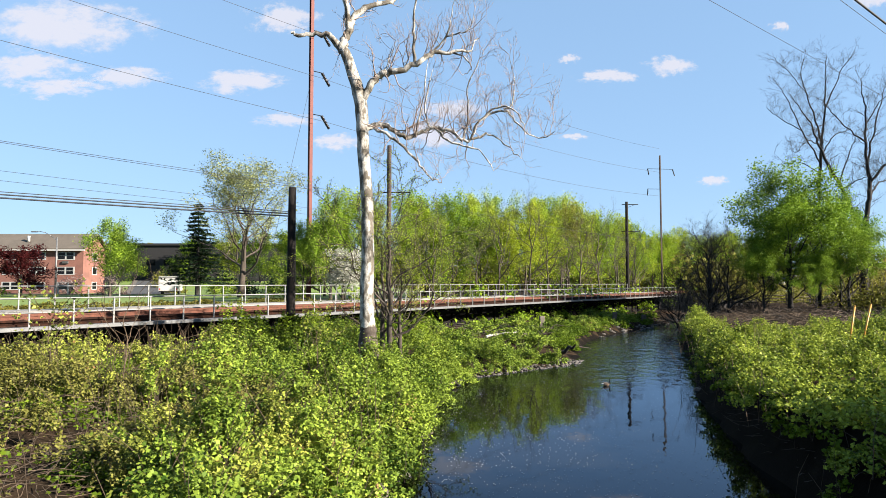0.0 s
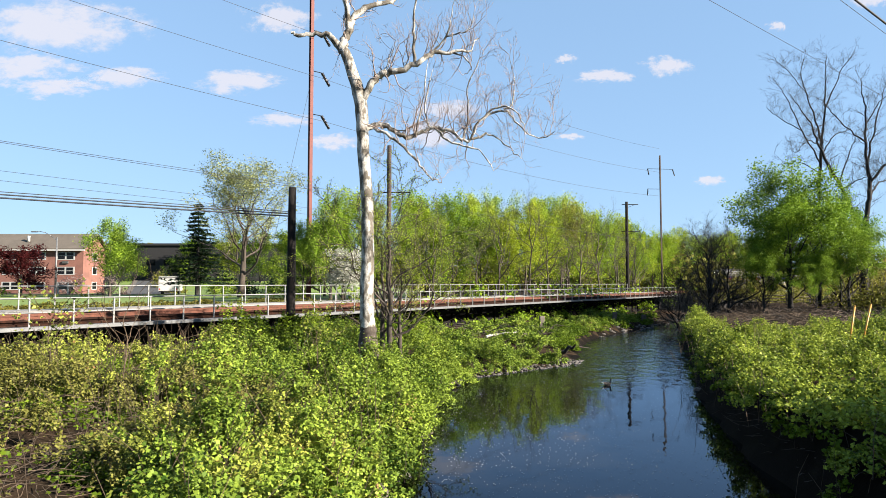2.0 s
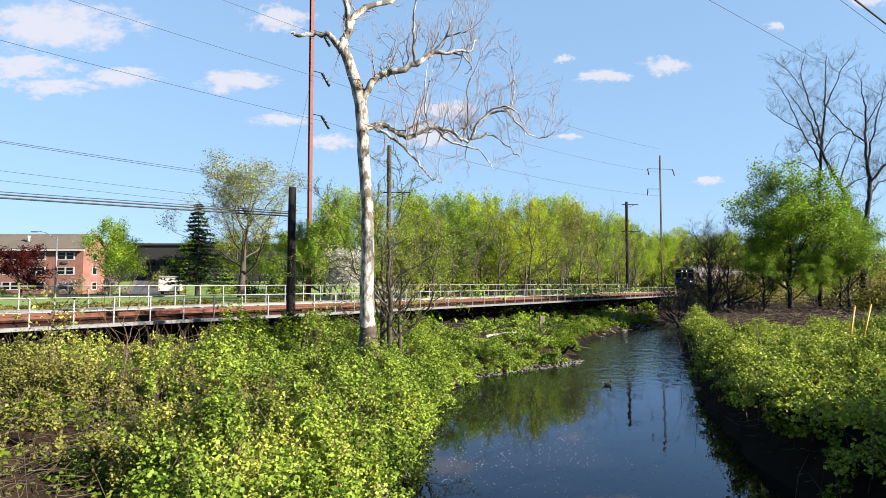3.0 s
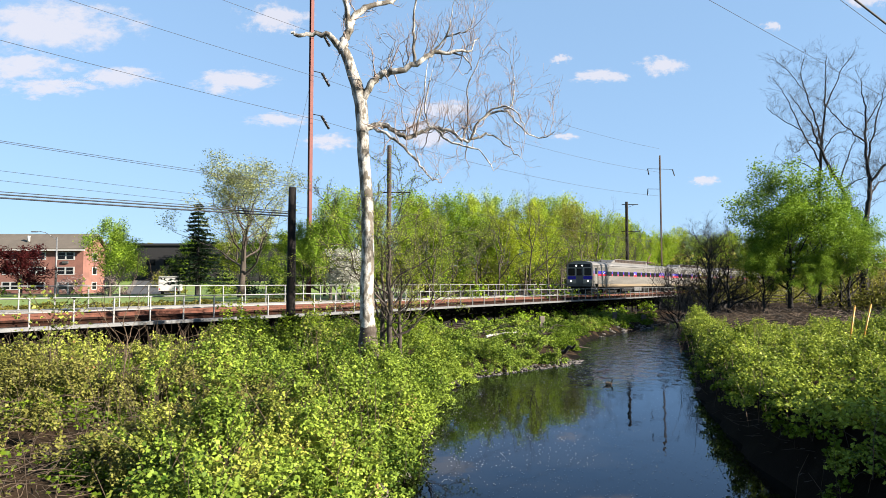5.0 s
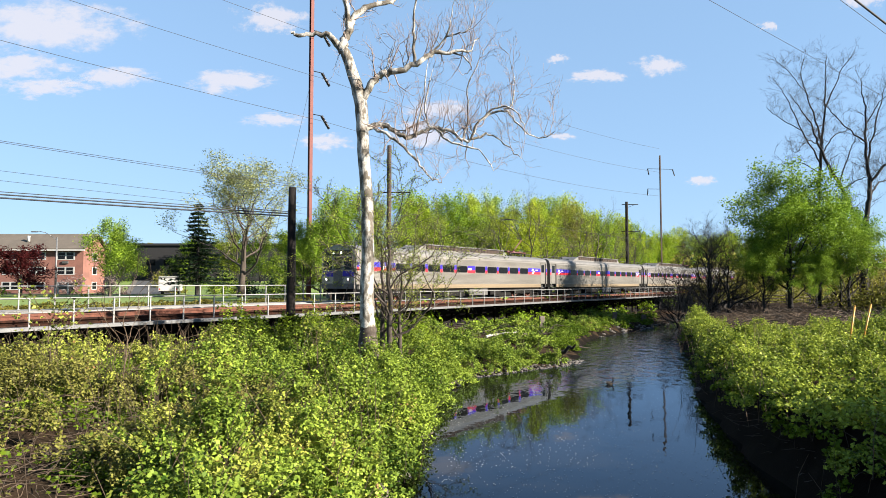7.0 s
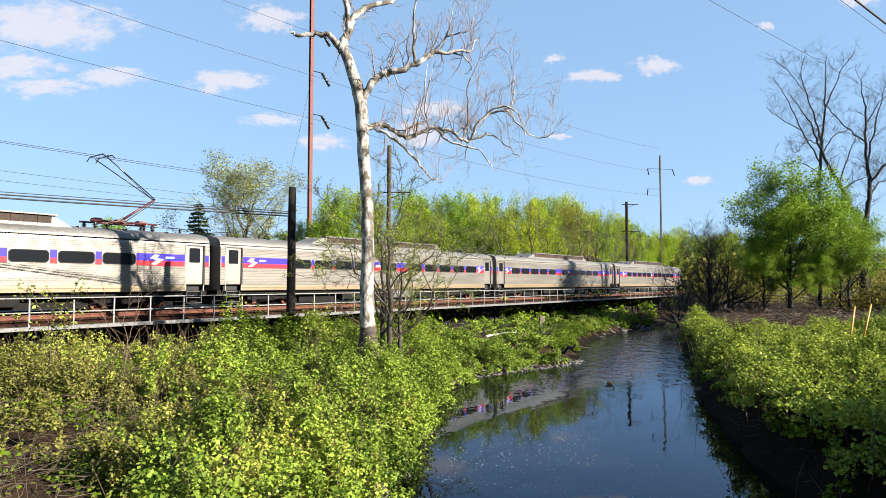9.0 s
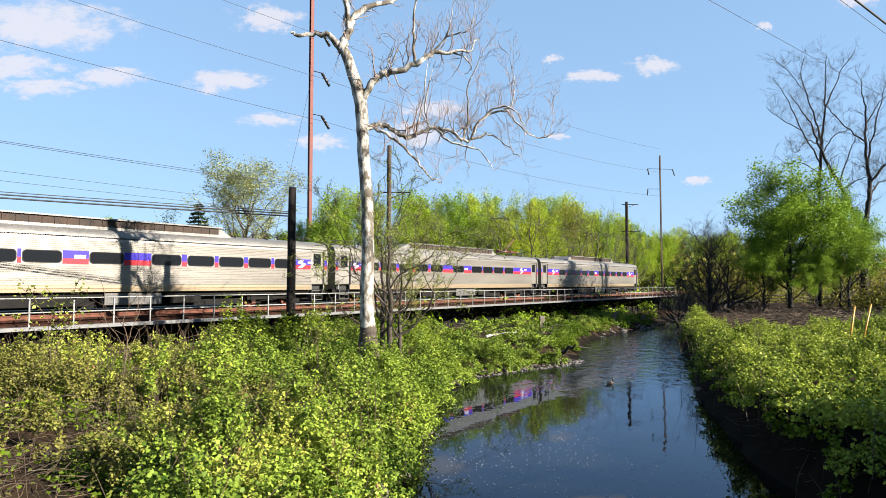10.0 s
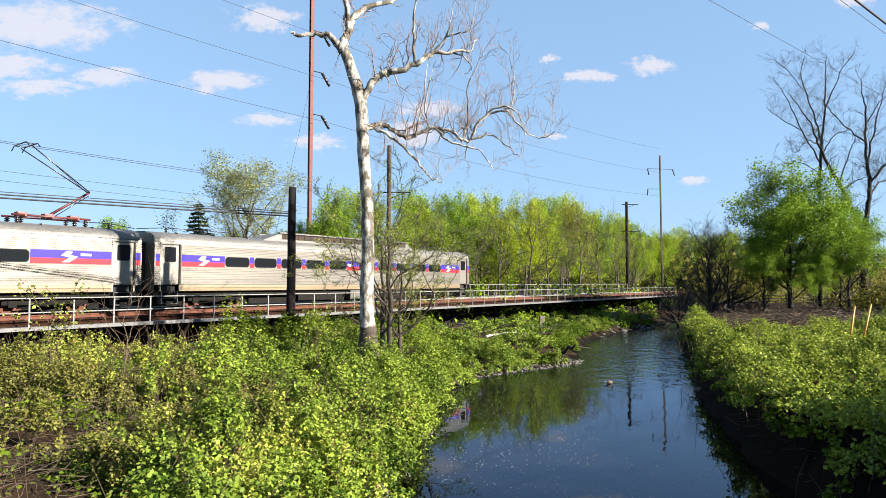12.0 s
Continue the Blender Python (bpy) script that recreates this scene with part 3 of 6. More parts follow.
def car_meshes():
    """Meshes that all cars share. x runs along the car, y across it, z from the rail top."""
    prof = car_profile()
    side = [q for q in prof if 1.22 <= q[1] <= 3.3]
    roofp = [q for q in prof if q[1] >= 3.22]
    d = {}
    bm = bmesh.new()
    for sg in (-1, 1):
        for a, b in ((0.0, DOORS[0]), (DOORS[0] + 1.0, DOORS[1]), (DOORS[1] + 1.0, CAR_LEN)):
            skin(bm, side, a, b, sg)
        for x in DOORS:
            skin(bm, [q for q in side if q[1] >= 3.1], x, x + 1.0, sg)
    core = [(1.45, 0.95), (1.45, 3.2), (0.95, 3.5), (0, 3.6)]
    end_cap(bm, 0.02, core)
    end_cap(bm, CAR_LEN - 0.02, core)
    rim = [(1.59, 0.95), (1.575, 3.1), (1.5, 3.35), (1.2, 3.58), (0.8, 3.69), (0, 3.78)]
    for x in (0.01, CAR_LEN - 0.01):
        end_cap(bm, x, rim)
    d["body"] = mesh_of(bm, "body", M_STEELCAR)
    bm = bmesh.new()
    for sg in (-1, 1):
        skin(bm, [(1.50, 0.90), (1.588, 0.93), (1.595, 1.06), (1.58, 1.07), (1.595, 1.09), (1.595, 1.215), (1.57, 1.225)], DOORS[0] + 1.0, DOORS[1], sg)
    d["side_sill"] = mesh_of(bm, "side_sill", M_SILL)
    bm = bmesh.new()
    for sg in (-1, 1):
        skin(bm, roofp, 0.0, CAR_LEN, sg)
    for k in range(12):
        box(bm, 1.5 + k * 2.0, 1.53 + k * 2.0, -0.9, 0.9, 3.70, 3.765)
    d["roof"] = mesh_of(bm, "roof", M_CARROOF)
    bm = bmesh.new()
    pts = [(6.2, 3.6), (7.6, 4.1), (18.5, 4.1), (19.3, 3.6)]
    prism(bm, pts, -0.95, -0.9)
    prism(bm, pts, 0.9, 0.95)
    prism(bm, [(6.2, 3.6), (7.6, 4.1), (8.4, 4.1), (8.4, 3.6)], -0.9, 0.9)
    prism(bm, [(17.7, 3.6), (17.7, 4.1), (18.5, 4.1), (19.3, 3.6)], -0.9, 0.9)
    box(bm, 7.5, 18.6, -1.05, -0.85, 4.1, 4.16)
    box(bm, 7.5, 18.6, 0.85, 1.05, 4.1, 4.16)
    d["roof_housing"] = mesh_of(bm, "roof_housing", M_CARROOF)
    bm = bmesh.new()
    box(bm, 7.7, 18.4, -0.958, -0.952, 3.78, 4.09)
    for k in range(22):
        box(bm, 7.9 + k * 0.475, 7.93 + k * 0.475, -0.985, -0.958, 3.78, 4.09)
    d["louver"] = mesh_of(bm, "louver", M_LOUVER)
    bm = bmesh.new()
    for sg in (-1, 1):
        box(bm, 0.0, CAR_LEN, sg * 1.25 - 0.1, sg * 1.25 + 0.1, 0.72, 0.94)
        box(bm, 8.5, 12.0, sg * 1.2 - 0.25, sg * 1.2 + 0.25, 0.32, 0.74, 0.03)
        box(bm, 15.6, 17.2, sg * 1.2 - 0.25, sg * 1.2 + 0.25, 0.36, 0.74, 0.03)
    box(bm, 0.2, CAR_LEN - 0.2, -1.2, 1.2, 0.75, 0.95)
    # Solid boxes added to close off the open view under the floor.
    box(bm, 5.6, 19.7, -0.9, 0.9, 0.22, 0.74)
    for x in (0.1, 5.2, 19.4, 23.4):
        box(bm, x, x + 1.8, -0.75, 0.75, 0.2, 0.75)
    for x in (1.9, 20.0):
        box(bm, x, x + 3.4, -0.6, 0.6, 0.15, 0.74)
    box(bm, -0.3, 0.3, -0.15, 0.15, 0.72, 0.95)
    box(bm, CAR_LEN - 0.3, CAR_LEN + 0.3, -0.15, 0.15, 0.72, 0.95)
    d["underframe"] = mesh_of(bm, "underframe", M_UNDER)
    bm = made_box(12.6, 15.2, -1.46, -1.0, 0.34, 0.86, 0.03)
    for k in range(3):
        box(bm, 12.72 + k * 0.82, 13.42 + k * 0.82, -1.475, -1.462, 0.42, 0.80)
    d["equipment_box"] = mesh_of(bm, "equipment_box", M_GREYBOX)
    win = prism(bmesh.new(), rounded(0, 1.38, 2.15, 2.61, 0.14), -1.603, -1.594)
    d["window"] = mesh_of(win, "window", M_GLASS_DARK)
    fr = bmesh.new()
    a, b = rounded(-0.03, 1.41, 2.12, 2.64, 0.16), rounded(0.0, 1.38, 2.15, 2.61, 0.14)
    va = [fr.verts.new((x, -1.607, z)) for x, z in a]
    vb = [fr.verts.new((x, -1.607, z)) for x, z in b]
    for k in range(len(a)):
        fr.faces.new((va[k], va[(k + 1) % len(a)], vb[(k + 1) % len(a)], vb[k]))
    d["window_frame"] = mesh_of(fr, "window_frame", M_BLACK)
    d["door"] = mesh_of(made_box(0.06, 0.94, -1.54, -1.5, 1.24, 3.14, 0.01), "door", M_STEELCAR)
    bm = bmesh.new()
    for q in ((0.0, 0.06), (0.94, 1.0)):
        box(bm, q[0], q[1], -1.585, -1.55, 0.93, 3.2)
    box(bm, 0.06, 0.94, -1.585, -1.55, 3.14, 3.2)
    d["door_frame"] = mesh_of(bm, "door_frame", M_STEELCAR)
    d["door_glass"] = mesh_of(prism(bmesh.new(), rounded(0.22, 0.78, 2.30, 3.0, 0.06), -1.551, -1.541), "door_glass", M_GLASS_DARK)
    d["step_well"] = mesh_of(made_box(0.07, 0.93, -1.33, -1.3, 0.93, 1.22), "step_well", M_BLACK)
    # Black strip that stands in for the gap right of the door.
    d["door_gap"] = mesh_of(made_box(0.94, 1.02, -1.604, -1.586, 1.24, 3.15), "door_gap", M_BLACK)
    bm = bmesh.new()
    for z, o in ((0.90, 0.0), (0.62, 0.06), (0.36, 0.12)):
        box(bm, 0.12, 0.88, -1.45 - o, -1.2 - o, z - 0.03, z)
    for x in (0.1, 0.88):
        box(bm, x, x + 0.02, -1.56, -1.2, 0.34, 0.92)
    d["steps"] = mesh_of(bm, "steps", M_GREYBOX)
    for nm, z0, z1, mt in (("red_stripe", 2.10, 2.33, M_CARRED), ("blue_stripe", 2.33, 2.655, M_CARBLUE)):
        for w in sorted({round(b - a, 3) for ws in CAR_WINDOWS for a, b in stripes(ws)}):
            d[nm, w] = mesh_of(made_box(0, w, -1.597, -1.5935, z0, z1), nm, mt)
    d["emblem"] = mesh_of(prism(bmesh.new(), [(0, 2.16), (0.28, 2.16), (0.62, 2.40), (0.32, 2.46), (0.42, 2.60), (0.18, 2.62), (-0.04, 2.44), (0.30, 2.36)], -1.6015, -1.5975), "emblem", M_WHITE)
    d["wordmark"] = mesh_of(made_box(0, 0.42, -1.6015, -1.5975, 2.44, 2.54), "wordmark", M_WHITE)
    d["number_plate"] = mesh_of(made_box(0, 0.45, -1.6015, -1.5975, 2.32, 2.48), "number_plate", M_WHITE)
    bm = bmesh.new()
    for x0, x1 in ((-0.3, 0.0), (CAR_LEN, CAR_LEN + 0.3)):
        for y in (-0.75, 0.7):
            box(bm, x0, x1, y, y + 0.05, 0.95, 3.2)
        box(bm, x0, x1, -0.75, 0.75, 3.2, 3.25)
    d["diaphragm"] = mesh_of(bm, "diaphragm", M_BLACK)
    for key, xs, end in (("roof_cable", (1.2, 3.2, 5.0), -0.25), ("rear_roof_cable", (24.4, 22.6, 20.9), 25.55)):
        bm = bmesh.new()
        for x in xs:
            rod(bm, (x, -0.35, 3.74), (x, -0.35, 4.0), 0.05, n=6)
            for z in (3.82, 3.9):
                rod(bm, (x, -0.35, z), (x, -0.35, z + 0.03), 0.1, n=8)
        for a, b in zip(xs, xs[1:]):
            rod(bm, (a, -0.35, 4.0), (b, -0.35, 3.97), 0.02, n=5)
        rod(bm, (xs[0], -0.35, 4.0), (end, -0.35, 3.86), 0.02, n=5)
        d[key] = mesh_of(bm, key, M_INSUL)
    bm = bmesh.new()
    for sg in (-1, 1):
        box(bm, -1.6, 1.6, sg * 1.0 - 0.07, sg * 1.0 + 0.07, 0.42, 0.62, 0.03)
        for x in (-1.22, 1.22):
            box(bm, x - 0.16, x + 0.16, sg * 1.0 - 0.12, sg * 1.0 + 0.12, 0.32, 0.60, 0.03)
        for k in range(4):
            rod(bm, (0.12 * (k % 2) - 0.06, sg * 1.0, 0.35 + 0.1 * k), (0.12 * (k % 2) - 0.06, sg * 1.0, 0.44 + 0.1 * k), 0.15, n=8)
        rod(bm, (-1.1, sg * 1.12, 0.3), (1.1, sg * 1.12, 0.55), 0.03, n=5)
    box(bm, -0.3, 0.3, -1.1, 1.1, 0.4, 0.72)
    d["truck"] = mesh_of(bm, "truck", M_UNDER)
    bm = bmesh.new()
    rod(bm, (0, -0.95, 0), (0, 0.95, 0), 0.08, n=8)
    for sg in (-1, 1):
        rod(bm, (0, sg * 0.70, 0), (0, sg * 0.82, 0), 0.43, n=24)
        rod(bm, (0, sg * 0.68, 0), (0, sg * 0.71, 0), 0.46, n=24)
        for k in range(5):
            a = k * math.tau / 5
            rod(bm, (0.22 * math.cos(a), sg * 0.82, 0.22 * math.sin(a)), (0.22 * math.cos(a), sg * 0.84, 0.22 * math.sin(a)), 0.05, n=6)
    d["wheelset"] = mesh_of(bm, "wheelset", M_RUST)
    return d


CAR_LABELS = ("leading stainless commuter railcar with cab and raised pantograph", "stainless fluted commuter railcar with blue and red window stripe",
              "stainless fluted commuter railcar with raised red pantograph", "last stainless fluted commuter railcar with blue and red stripe")


def build_train():
    d, cars = car_meshes(), []
    for k, label in enumerate(CAR_LABELS):
        car = holder("railcar", pose(0, 0, 0), label, "train car", "cars of the commuter train")
        for nm in ("body", "side_sill", "roof", "roof_housing", "louver", "underframe", "equipment_box", "roof_cable", "rear_roof_cable", "diaphragm"):
            if nm == "diaphragm" and k in (0, 3):
                bm = bmesh.new()
                x0, x1 = (CAR_LEN, CAR_LEN + 0.3) if k == 0 else (-0.3, 0.0)
                for y in (-0.75, 0.7):
                    box(bm, x0, x1, y, y + 0.05, 0.95, 3.2)
                part("diaphragm", bm, M_BLACK, car)
                continue
            shared(nm, d[nm], car)
        for flip in (pose(0, 0, 0), pose(CAR_LEN, 0, 0, 0, 0, 180)):
            for w in CAR_WINDOWS[k]:
                wd = shared("window", d["window"], car, flip @ pose(w, 0, 0))
                shared("window_frame", d["window_frame"], wd)
            for x in DOORS:
                dr = shared("door", d["door"], car, flip @ pose(x, 0, 0))
                for nm in ("door_frame", "door_glass", "door_gap", "step_well", "steps"):
                    shared(nm, d[nm], dr)
            for a, b in stripes(CAR_WINDOWS[k]):
                for nm in ("red_stripe", "blue_stripe"):
                    shared(nm, d[nm, round(b - a, 3)], car, flip @ pose(a, 0, 0))
            for x in EMBLEMS[k]:
                shared("emblem", d["emblem"], car, flip @ pose(x, 0, 0))
                shared("wordmark", d["wordmark"], car, flip @ pose(x + 0.72, 0, 0))
            shared("number_plate", d["number_plate"], car, flip @ pose(PLATES[k], 0, 0))
        wheels = []
        for x in (3.6, 21.7):
            tr = shared("truck", d["truck"], car, pose(x, 0, 0))
            for o in (-1.22, 1.22):
                wheels.append((shared("wheelset", d["wheelset"], tr, pose(o, 0, 0.46)), o))
        if k == 0:
            build_cab(car)
        if k in (0, 2):
            build_pantograph(car, 21.6 if k == 0 else 22.0)
        cars.append((car, wheels))
    return cars


def build_cab(car):
    part("cab_front", made_box(-0.06, 0.02, -1.5, 1.5, 0.95, 3.35, 0.02), M_STEELCAR, car)
    for y in (-1.36, 0.56):
        bm = bmesh.new()
        prism(bm, rounded(y, y + 0.8, 2.15, 2.95, 0.08), 0.062, 0.075)
        bmesh.ops.rotate(bm, verts=bm.verts, cent=(0, 0, 0), matrix=Matrix.Rotation(radians(90), 3, "Z"))
        part("cab_window", bm, M_GLASS_DARK, car)
    part("cab_door", made_box(-0.085, -0.062, -0.40, 0.40, 1.05, 3.05, 0.01), M_GREYBOX, car)
    part("cab_door_window", made_box(-0.095, -0.087, -0.28, 0.28, 2.15, 2.9), M_GLASS_DARK, car)
    part("cab_header", made_box(-0.09, -0.062, -1.3, 1.3, 3.06, 3.42, 0.01), M_BLACK, car, "black destination panel")
    part("cab_apron", made_box(-0.085, -0.062, -1.48, 1.48, 0.95, 1.28, 0.01), M_GREYBOX, car, "grey lower cab panel")
    for y in (-1.44, 0.44):
        part("cab_stripe", made_box(-0.08, -0.062, y, y + 1.0, 1.72, 2.08), M_CARBLUE, car)
    for y, z in ((-0.35, 3.24), (0.35, 3.24), (-1.0, 1.55), (1.0, 1.55)):
        bm = rod(bmesh.new(), (-0.062, y, z), (-0.13, y, z), 0.095, n=12)
        part("lamp_rim", bm, M_GREYBOX, car)
        part("headlamp", rod(bmesh.new(), (-0.13, y, z), (-0.14, y, z), 0.065, n=12), M_HEADLAMP, car)


def build_pantograph(car, x):
    bm = bmesh.new()
    for ex in (-1.3, 1.3):
        for y in (-0.55, 0.55):
            rod(bm, (x + ex, y, 3.72), (x + ex, y, 4.05), 0.06, n=7)
            for z in (3.8, 3.88, 3.96):
                rod(bm, (x + ex, y, z), (x + ex, y, z + 0.03), 0.11, n=8)
    part("insulator", bm, M_INSUL, car)
    bm = bmesh.new()
    for y in (-0.55, 0.55):
        rod(bm, (x - 1.5, y, 4.08), (x + 1.5, y, 4.08), 0.05, n=6)
    for ex in (-1.0, 0.0, 1.0):
        rod(bm, (x + ex, -0.6, 4.08), (x + ex, 0.6, 4.08), 0.045, n=6)
        box(bm, x + ex - 0.18, x + ex + 0.18, -0.2, 0.2, 4.05, 4.25, 0.03)
    rod(bm, (x + 0.0, 0.0, 4.15), (x + 1.65, 0.0, 5.35), 0.06, 0.05, n=7)
    part("pantograph_base", bm, M_REDPAINT, car, "red pantograph base and lower arm")
    bm = bmesh.new()
    for y in (-0.25, 0.25):
        rod(bm, (x + 1.65, y * 0.3, 5.35), (x - 0.9, y * 2.2, 7.0), 0.025, n=6)
    rod(bm, (x + 0.3, 0.15, 4.15), (x + 1.7, 0.15, 5.22), 0.018, n=5)
    rod(bm, (x + 1.6, 0.0, 5.3), (x - 0.2, 0.0, 6.75), 0.015, n=5)
    for ex in (-1.1, -0.7):
        rod(bm, (x + ex, -0.65, 7.08), (x + ex, 0.65, 7.08), 0.025, n=6)
        rod(bm, (x + ex, -0.65, 7.08), (x + ex, -0.95, 6.9), 0.022, n=6)
        rod(bm, (x + ex, 0.65, 7.08), (x + ex, 0.95, 6.9), 0.022, n=6)
    for y in (-0.55, 0.55):
        rod(bm, (x - 1.1, y, 7.06), (x - 0.7, y, 7.06), 0.02, n=5)
    part("pantograph_arm", bm, M_INSUL, car, "dark upper pantograph arms and shoe")


def train_front(t):
    """Where the train's front is along the track: it comes on fast and slows towards the bridge."""
    k = t - 9.0
    early = 0.187 * (7.4 - max(t, 3.0)) ** 2.5 + 4.3 * max(0.0, 3.0 - t) if t < 7.4 else 0.0
    return -7.76 - 17.99 * k - 0.139 * k * k + early - 0.75 * math.exp(-((t - 9.5) / 0.25) ** 2)


# ---- masts, poles and wires ----
def wire(name, a, b, sag, r, label, n=24):
    a, b = Vector(a), Vector(b)
    pts = [(*(a.lerp(b, k / n) - Vector((0, 0, 4 * sag * (k / n) * (1 - k / n)))), r) for k in range(n + 1)]
    v, f = tube_arrays([pts], 5)
    ob = new(name, mesh_arrays(name, v, f, M_WIRE, True))
    return tagged(ob, label, "wire", "overhead wires")


def insulator_string(bm, a, b, r=0.21):
    a, b = Vector(a), Vector(b)
    for k in range(9):
        p, q = a.lerp(b, k / 9), a.lerp(b, (k + 0.98) / 9)
        rod(bm, p, q, r, 0.7 * r, n=8)


def steel_mast(x, y, base, height, width, arms, turn, mat, label):
    """An H-section mast with short cross-arms that carry strings of insulators."""
    mast = holder("catenary_mast", pose(x, y, base, 0, 0, turn), label, "mast", "railway masts")
    bm = bmesh.new()
    w = width / 2
    for sg in (-1, 1):
        box(bm, -w, w, sg * w - 0.02, sg * w + 0.02, 0, height)
    box(bm, -0.015, 0.015, -w + 0.021, w - 0.021, 0, height)
    part("shaft", bm, mat, mast)
    part("footing", made_box(-w - 0.2, w + 0.2, -w - 0.2, w + 0.2, -0.6, 0.25, 0.03), M_CONCRETE, mast)
    for z, reach, both in arms:
        bm = rod(bmesh.new(), (-reach * both, 0, z), (reach, 0, z), 0.05, n=6)
        part("cross_arm", bm, M_STEEL_DARK, mast)
        bm = bmesh.new()
        slack = 0.55 * width
        insulator_string(bm, (reach, 0, z), (reach + (0.5 if both else 1.1 if reach > 0 else -0.1), 0, z - 1.5), slack if both or reach < 0 else 0.21)
        if both:
            insulator_string(bm, (-reach, 0, z), (-reach + 0.3, 0, z - 1.4), slack)
        part("insulator_string", bm, M_INSUL, mast)
    return mast


def timber_pole(x, y, base, height, r, mat, label, arms=()):
    pole = holder("pole", pose(x, y, base), label, "pole", "poles beside the track")
    rng = np.random.default_rng(int(abs(x * 10)))
    path = [(rng.normal(0, 0.01), rng.normal(0, 0.01), z, r * (1.1 - 0.25 * (z + 0.8) / height)) for z in np.linspace(-0.8, height, 9)]
    path.append((0, 0, height + 0.02, 0.01))
    v, f = tube_arrays([path], 10)
    me = mesh_arrays("shaft", v, f, mat, True)
    shared("shaft", me, pole)
    for z, reach in arms:
        bm = made_box(-0.05, 0.05, -0.05, 0.05, -0.05, 0.05)
        bm.clear()
        rod(bm, (-reach * 0.4, 0, z), (reach, 0, z), 0.06, n=6)
        rod(bm, (0, 0, z - 0.5), (reach * 0.7, 0, z - 0.04), 0.03, n=5)
        part("cross_arm", bm, M_STEEL_DARK, pole)
    return pole


def build_poles():
    steel_mast(-16.5, 76.5, 2.3, 42.0, 0.42, ((28.7, 1.5, 0), (23.2, 1.5, 0), (33.9, 1.5, 0)), 40, M_REDPOLE, "tall red-rusted steel transmission mast beside the track")
    steel_mast(49.3, 140.0, 2.4, 31.0, 0.26, ((27.9, 3.0, 1), (23.3, -3.0, 0)), 8, M_BROWNPOLE, "far brown steel transmission mast with two cross-arms")
    timber_pole(-6.46, 26.5, 1.4, 7.1, 0.19, M_POLE, "black creosoted timber pole before the bridge")
    timber_pole(-4.1, 47.0, 2.4, 12.5, 0.2, M_BROWNPOLE, "brown weathered mast behind the track", ((8.9, 1.6),))
    timber_pole(27.1, 91.3, 2.4, 14.0, 0.24, M_POLE, "dark catenary pole at the bridge end", ((13.6, 1.7), (9.6, 2.0)))


def track_point(s, p, z):
    q = BR @ Vector((s, p, z))
    return (q.x, q.y, q.z)


def build_wires():
    for p, z, sag, r in ((TRACK_P, 10.2, 0.1, 0.012), (TRACK_P, 10.45, 0.3, 0.012), (33.0, 9.6, 0.1, 0.01), (33.0, 9.15, 0.1, 0.01)):
        for a, b in ((-40, 36), (36, 90)):
            wire("catenary_wire", track_point(a, p, z), track_point(b, p, z), sag, r, "thin catenary wire over the track")
    for h in (24.6, 30.0, 35.4):
        wire("feeder_wire", (-15.0, 76.6, h), (49.0, 139.6, h - 0.5), 1.5, 0.022, "thin feeder wire between the tall masts")
        wire("feeder_wire", (-15.0, 76.6, h), (-59.0, 29.3, h + 2.0), 0.5, 0.022, "thin feeder wire between the tall masts")
    wire("guy_wire", (-16.6, 76.3, 29.0), (-22.3, 76.0, 2.4), 0.1, 0.02, "thin guy wire of the tall mast")
    for z, r in ((7.37, 0.024), (7.46, 0.016), (7.26, 0.028)):
        wire("cable", (-6.46, 26.5, z), (-30.5, 8.2, z + 0.1), 0.1, r, "thick black cable from the timber pole")
    for x, y, z, r in ((8.84, 13.0, 10.46, 0.028), (13.09, 20.0, 13.73, 0.010), (17.54, 40.0, 23.05, 0.018)):
        wire("cable", (x - 23.4, y - 18.6, z + 0.2), (x + 39, y + 31, z - 0.1), 0.1, r, "dark overhead cable crossing above the creek")


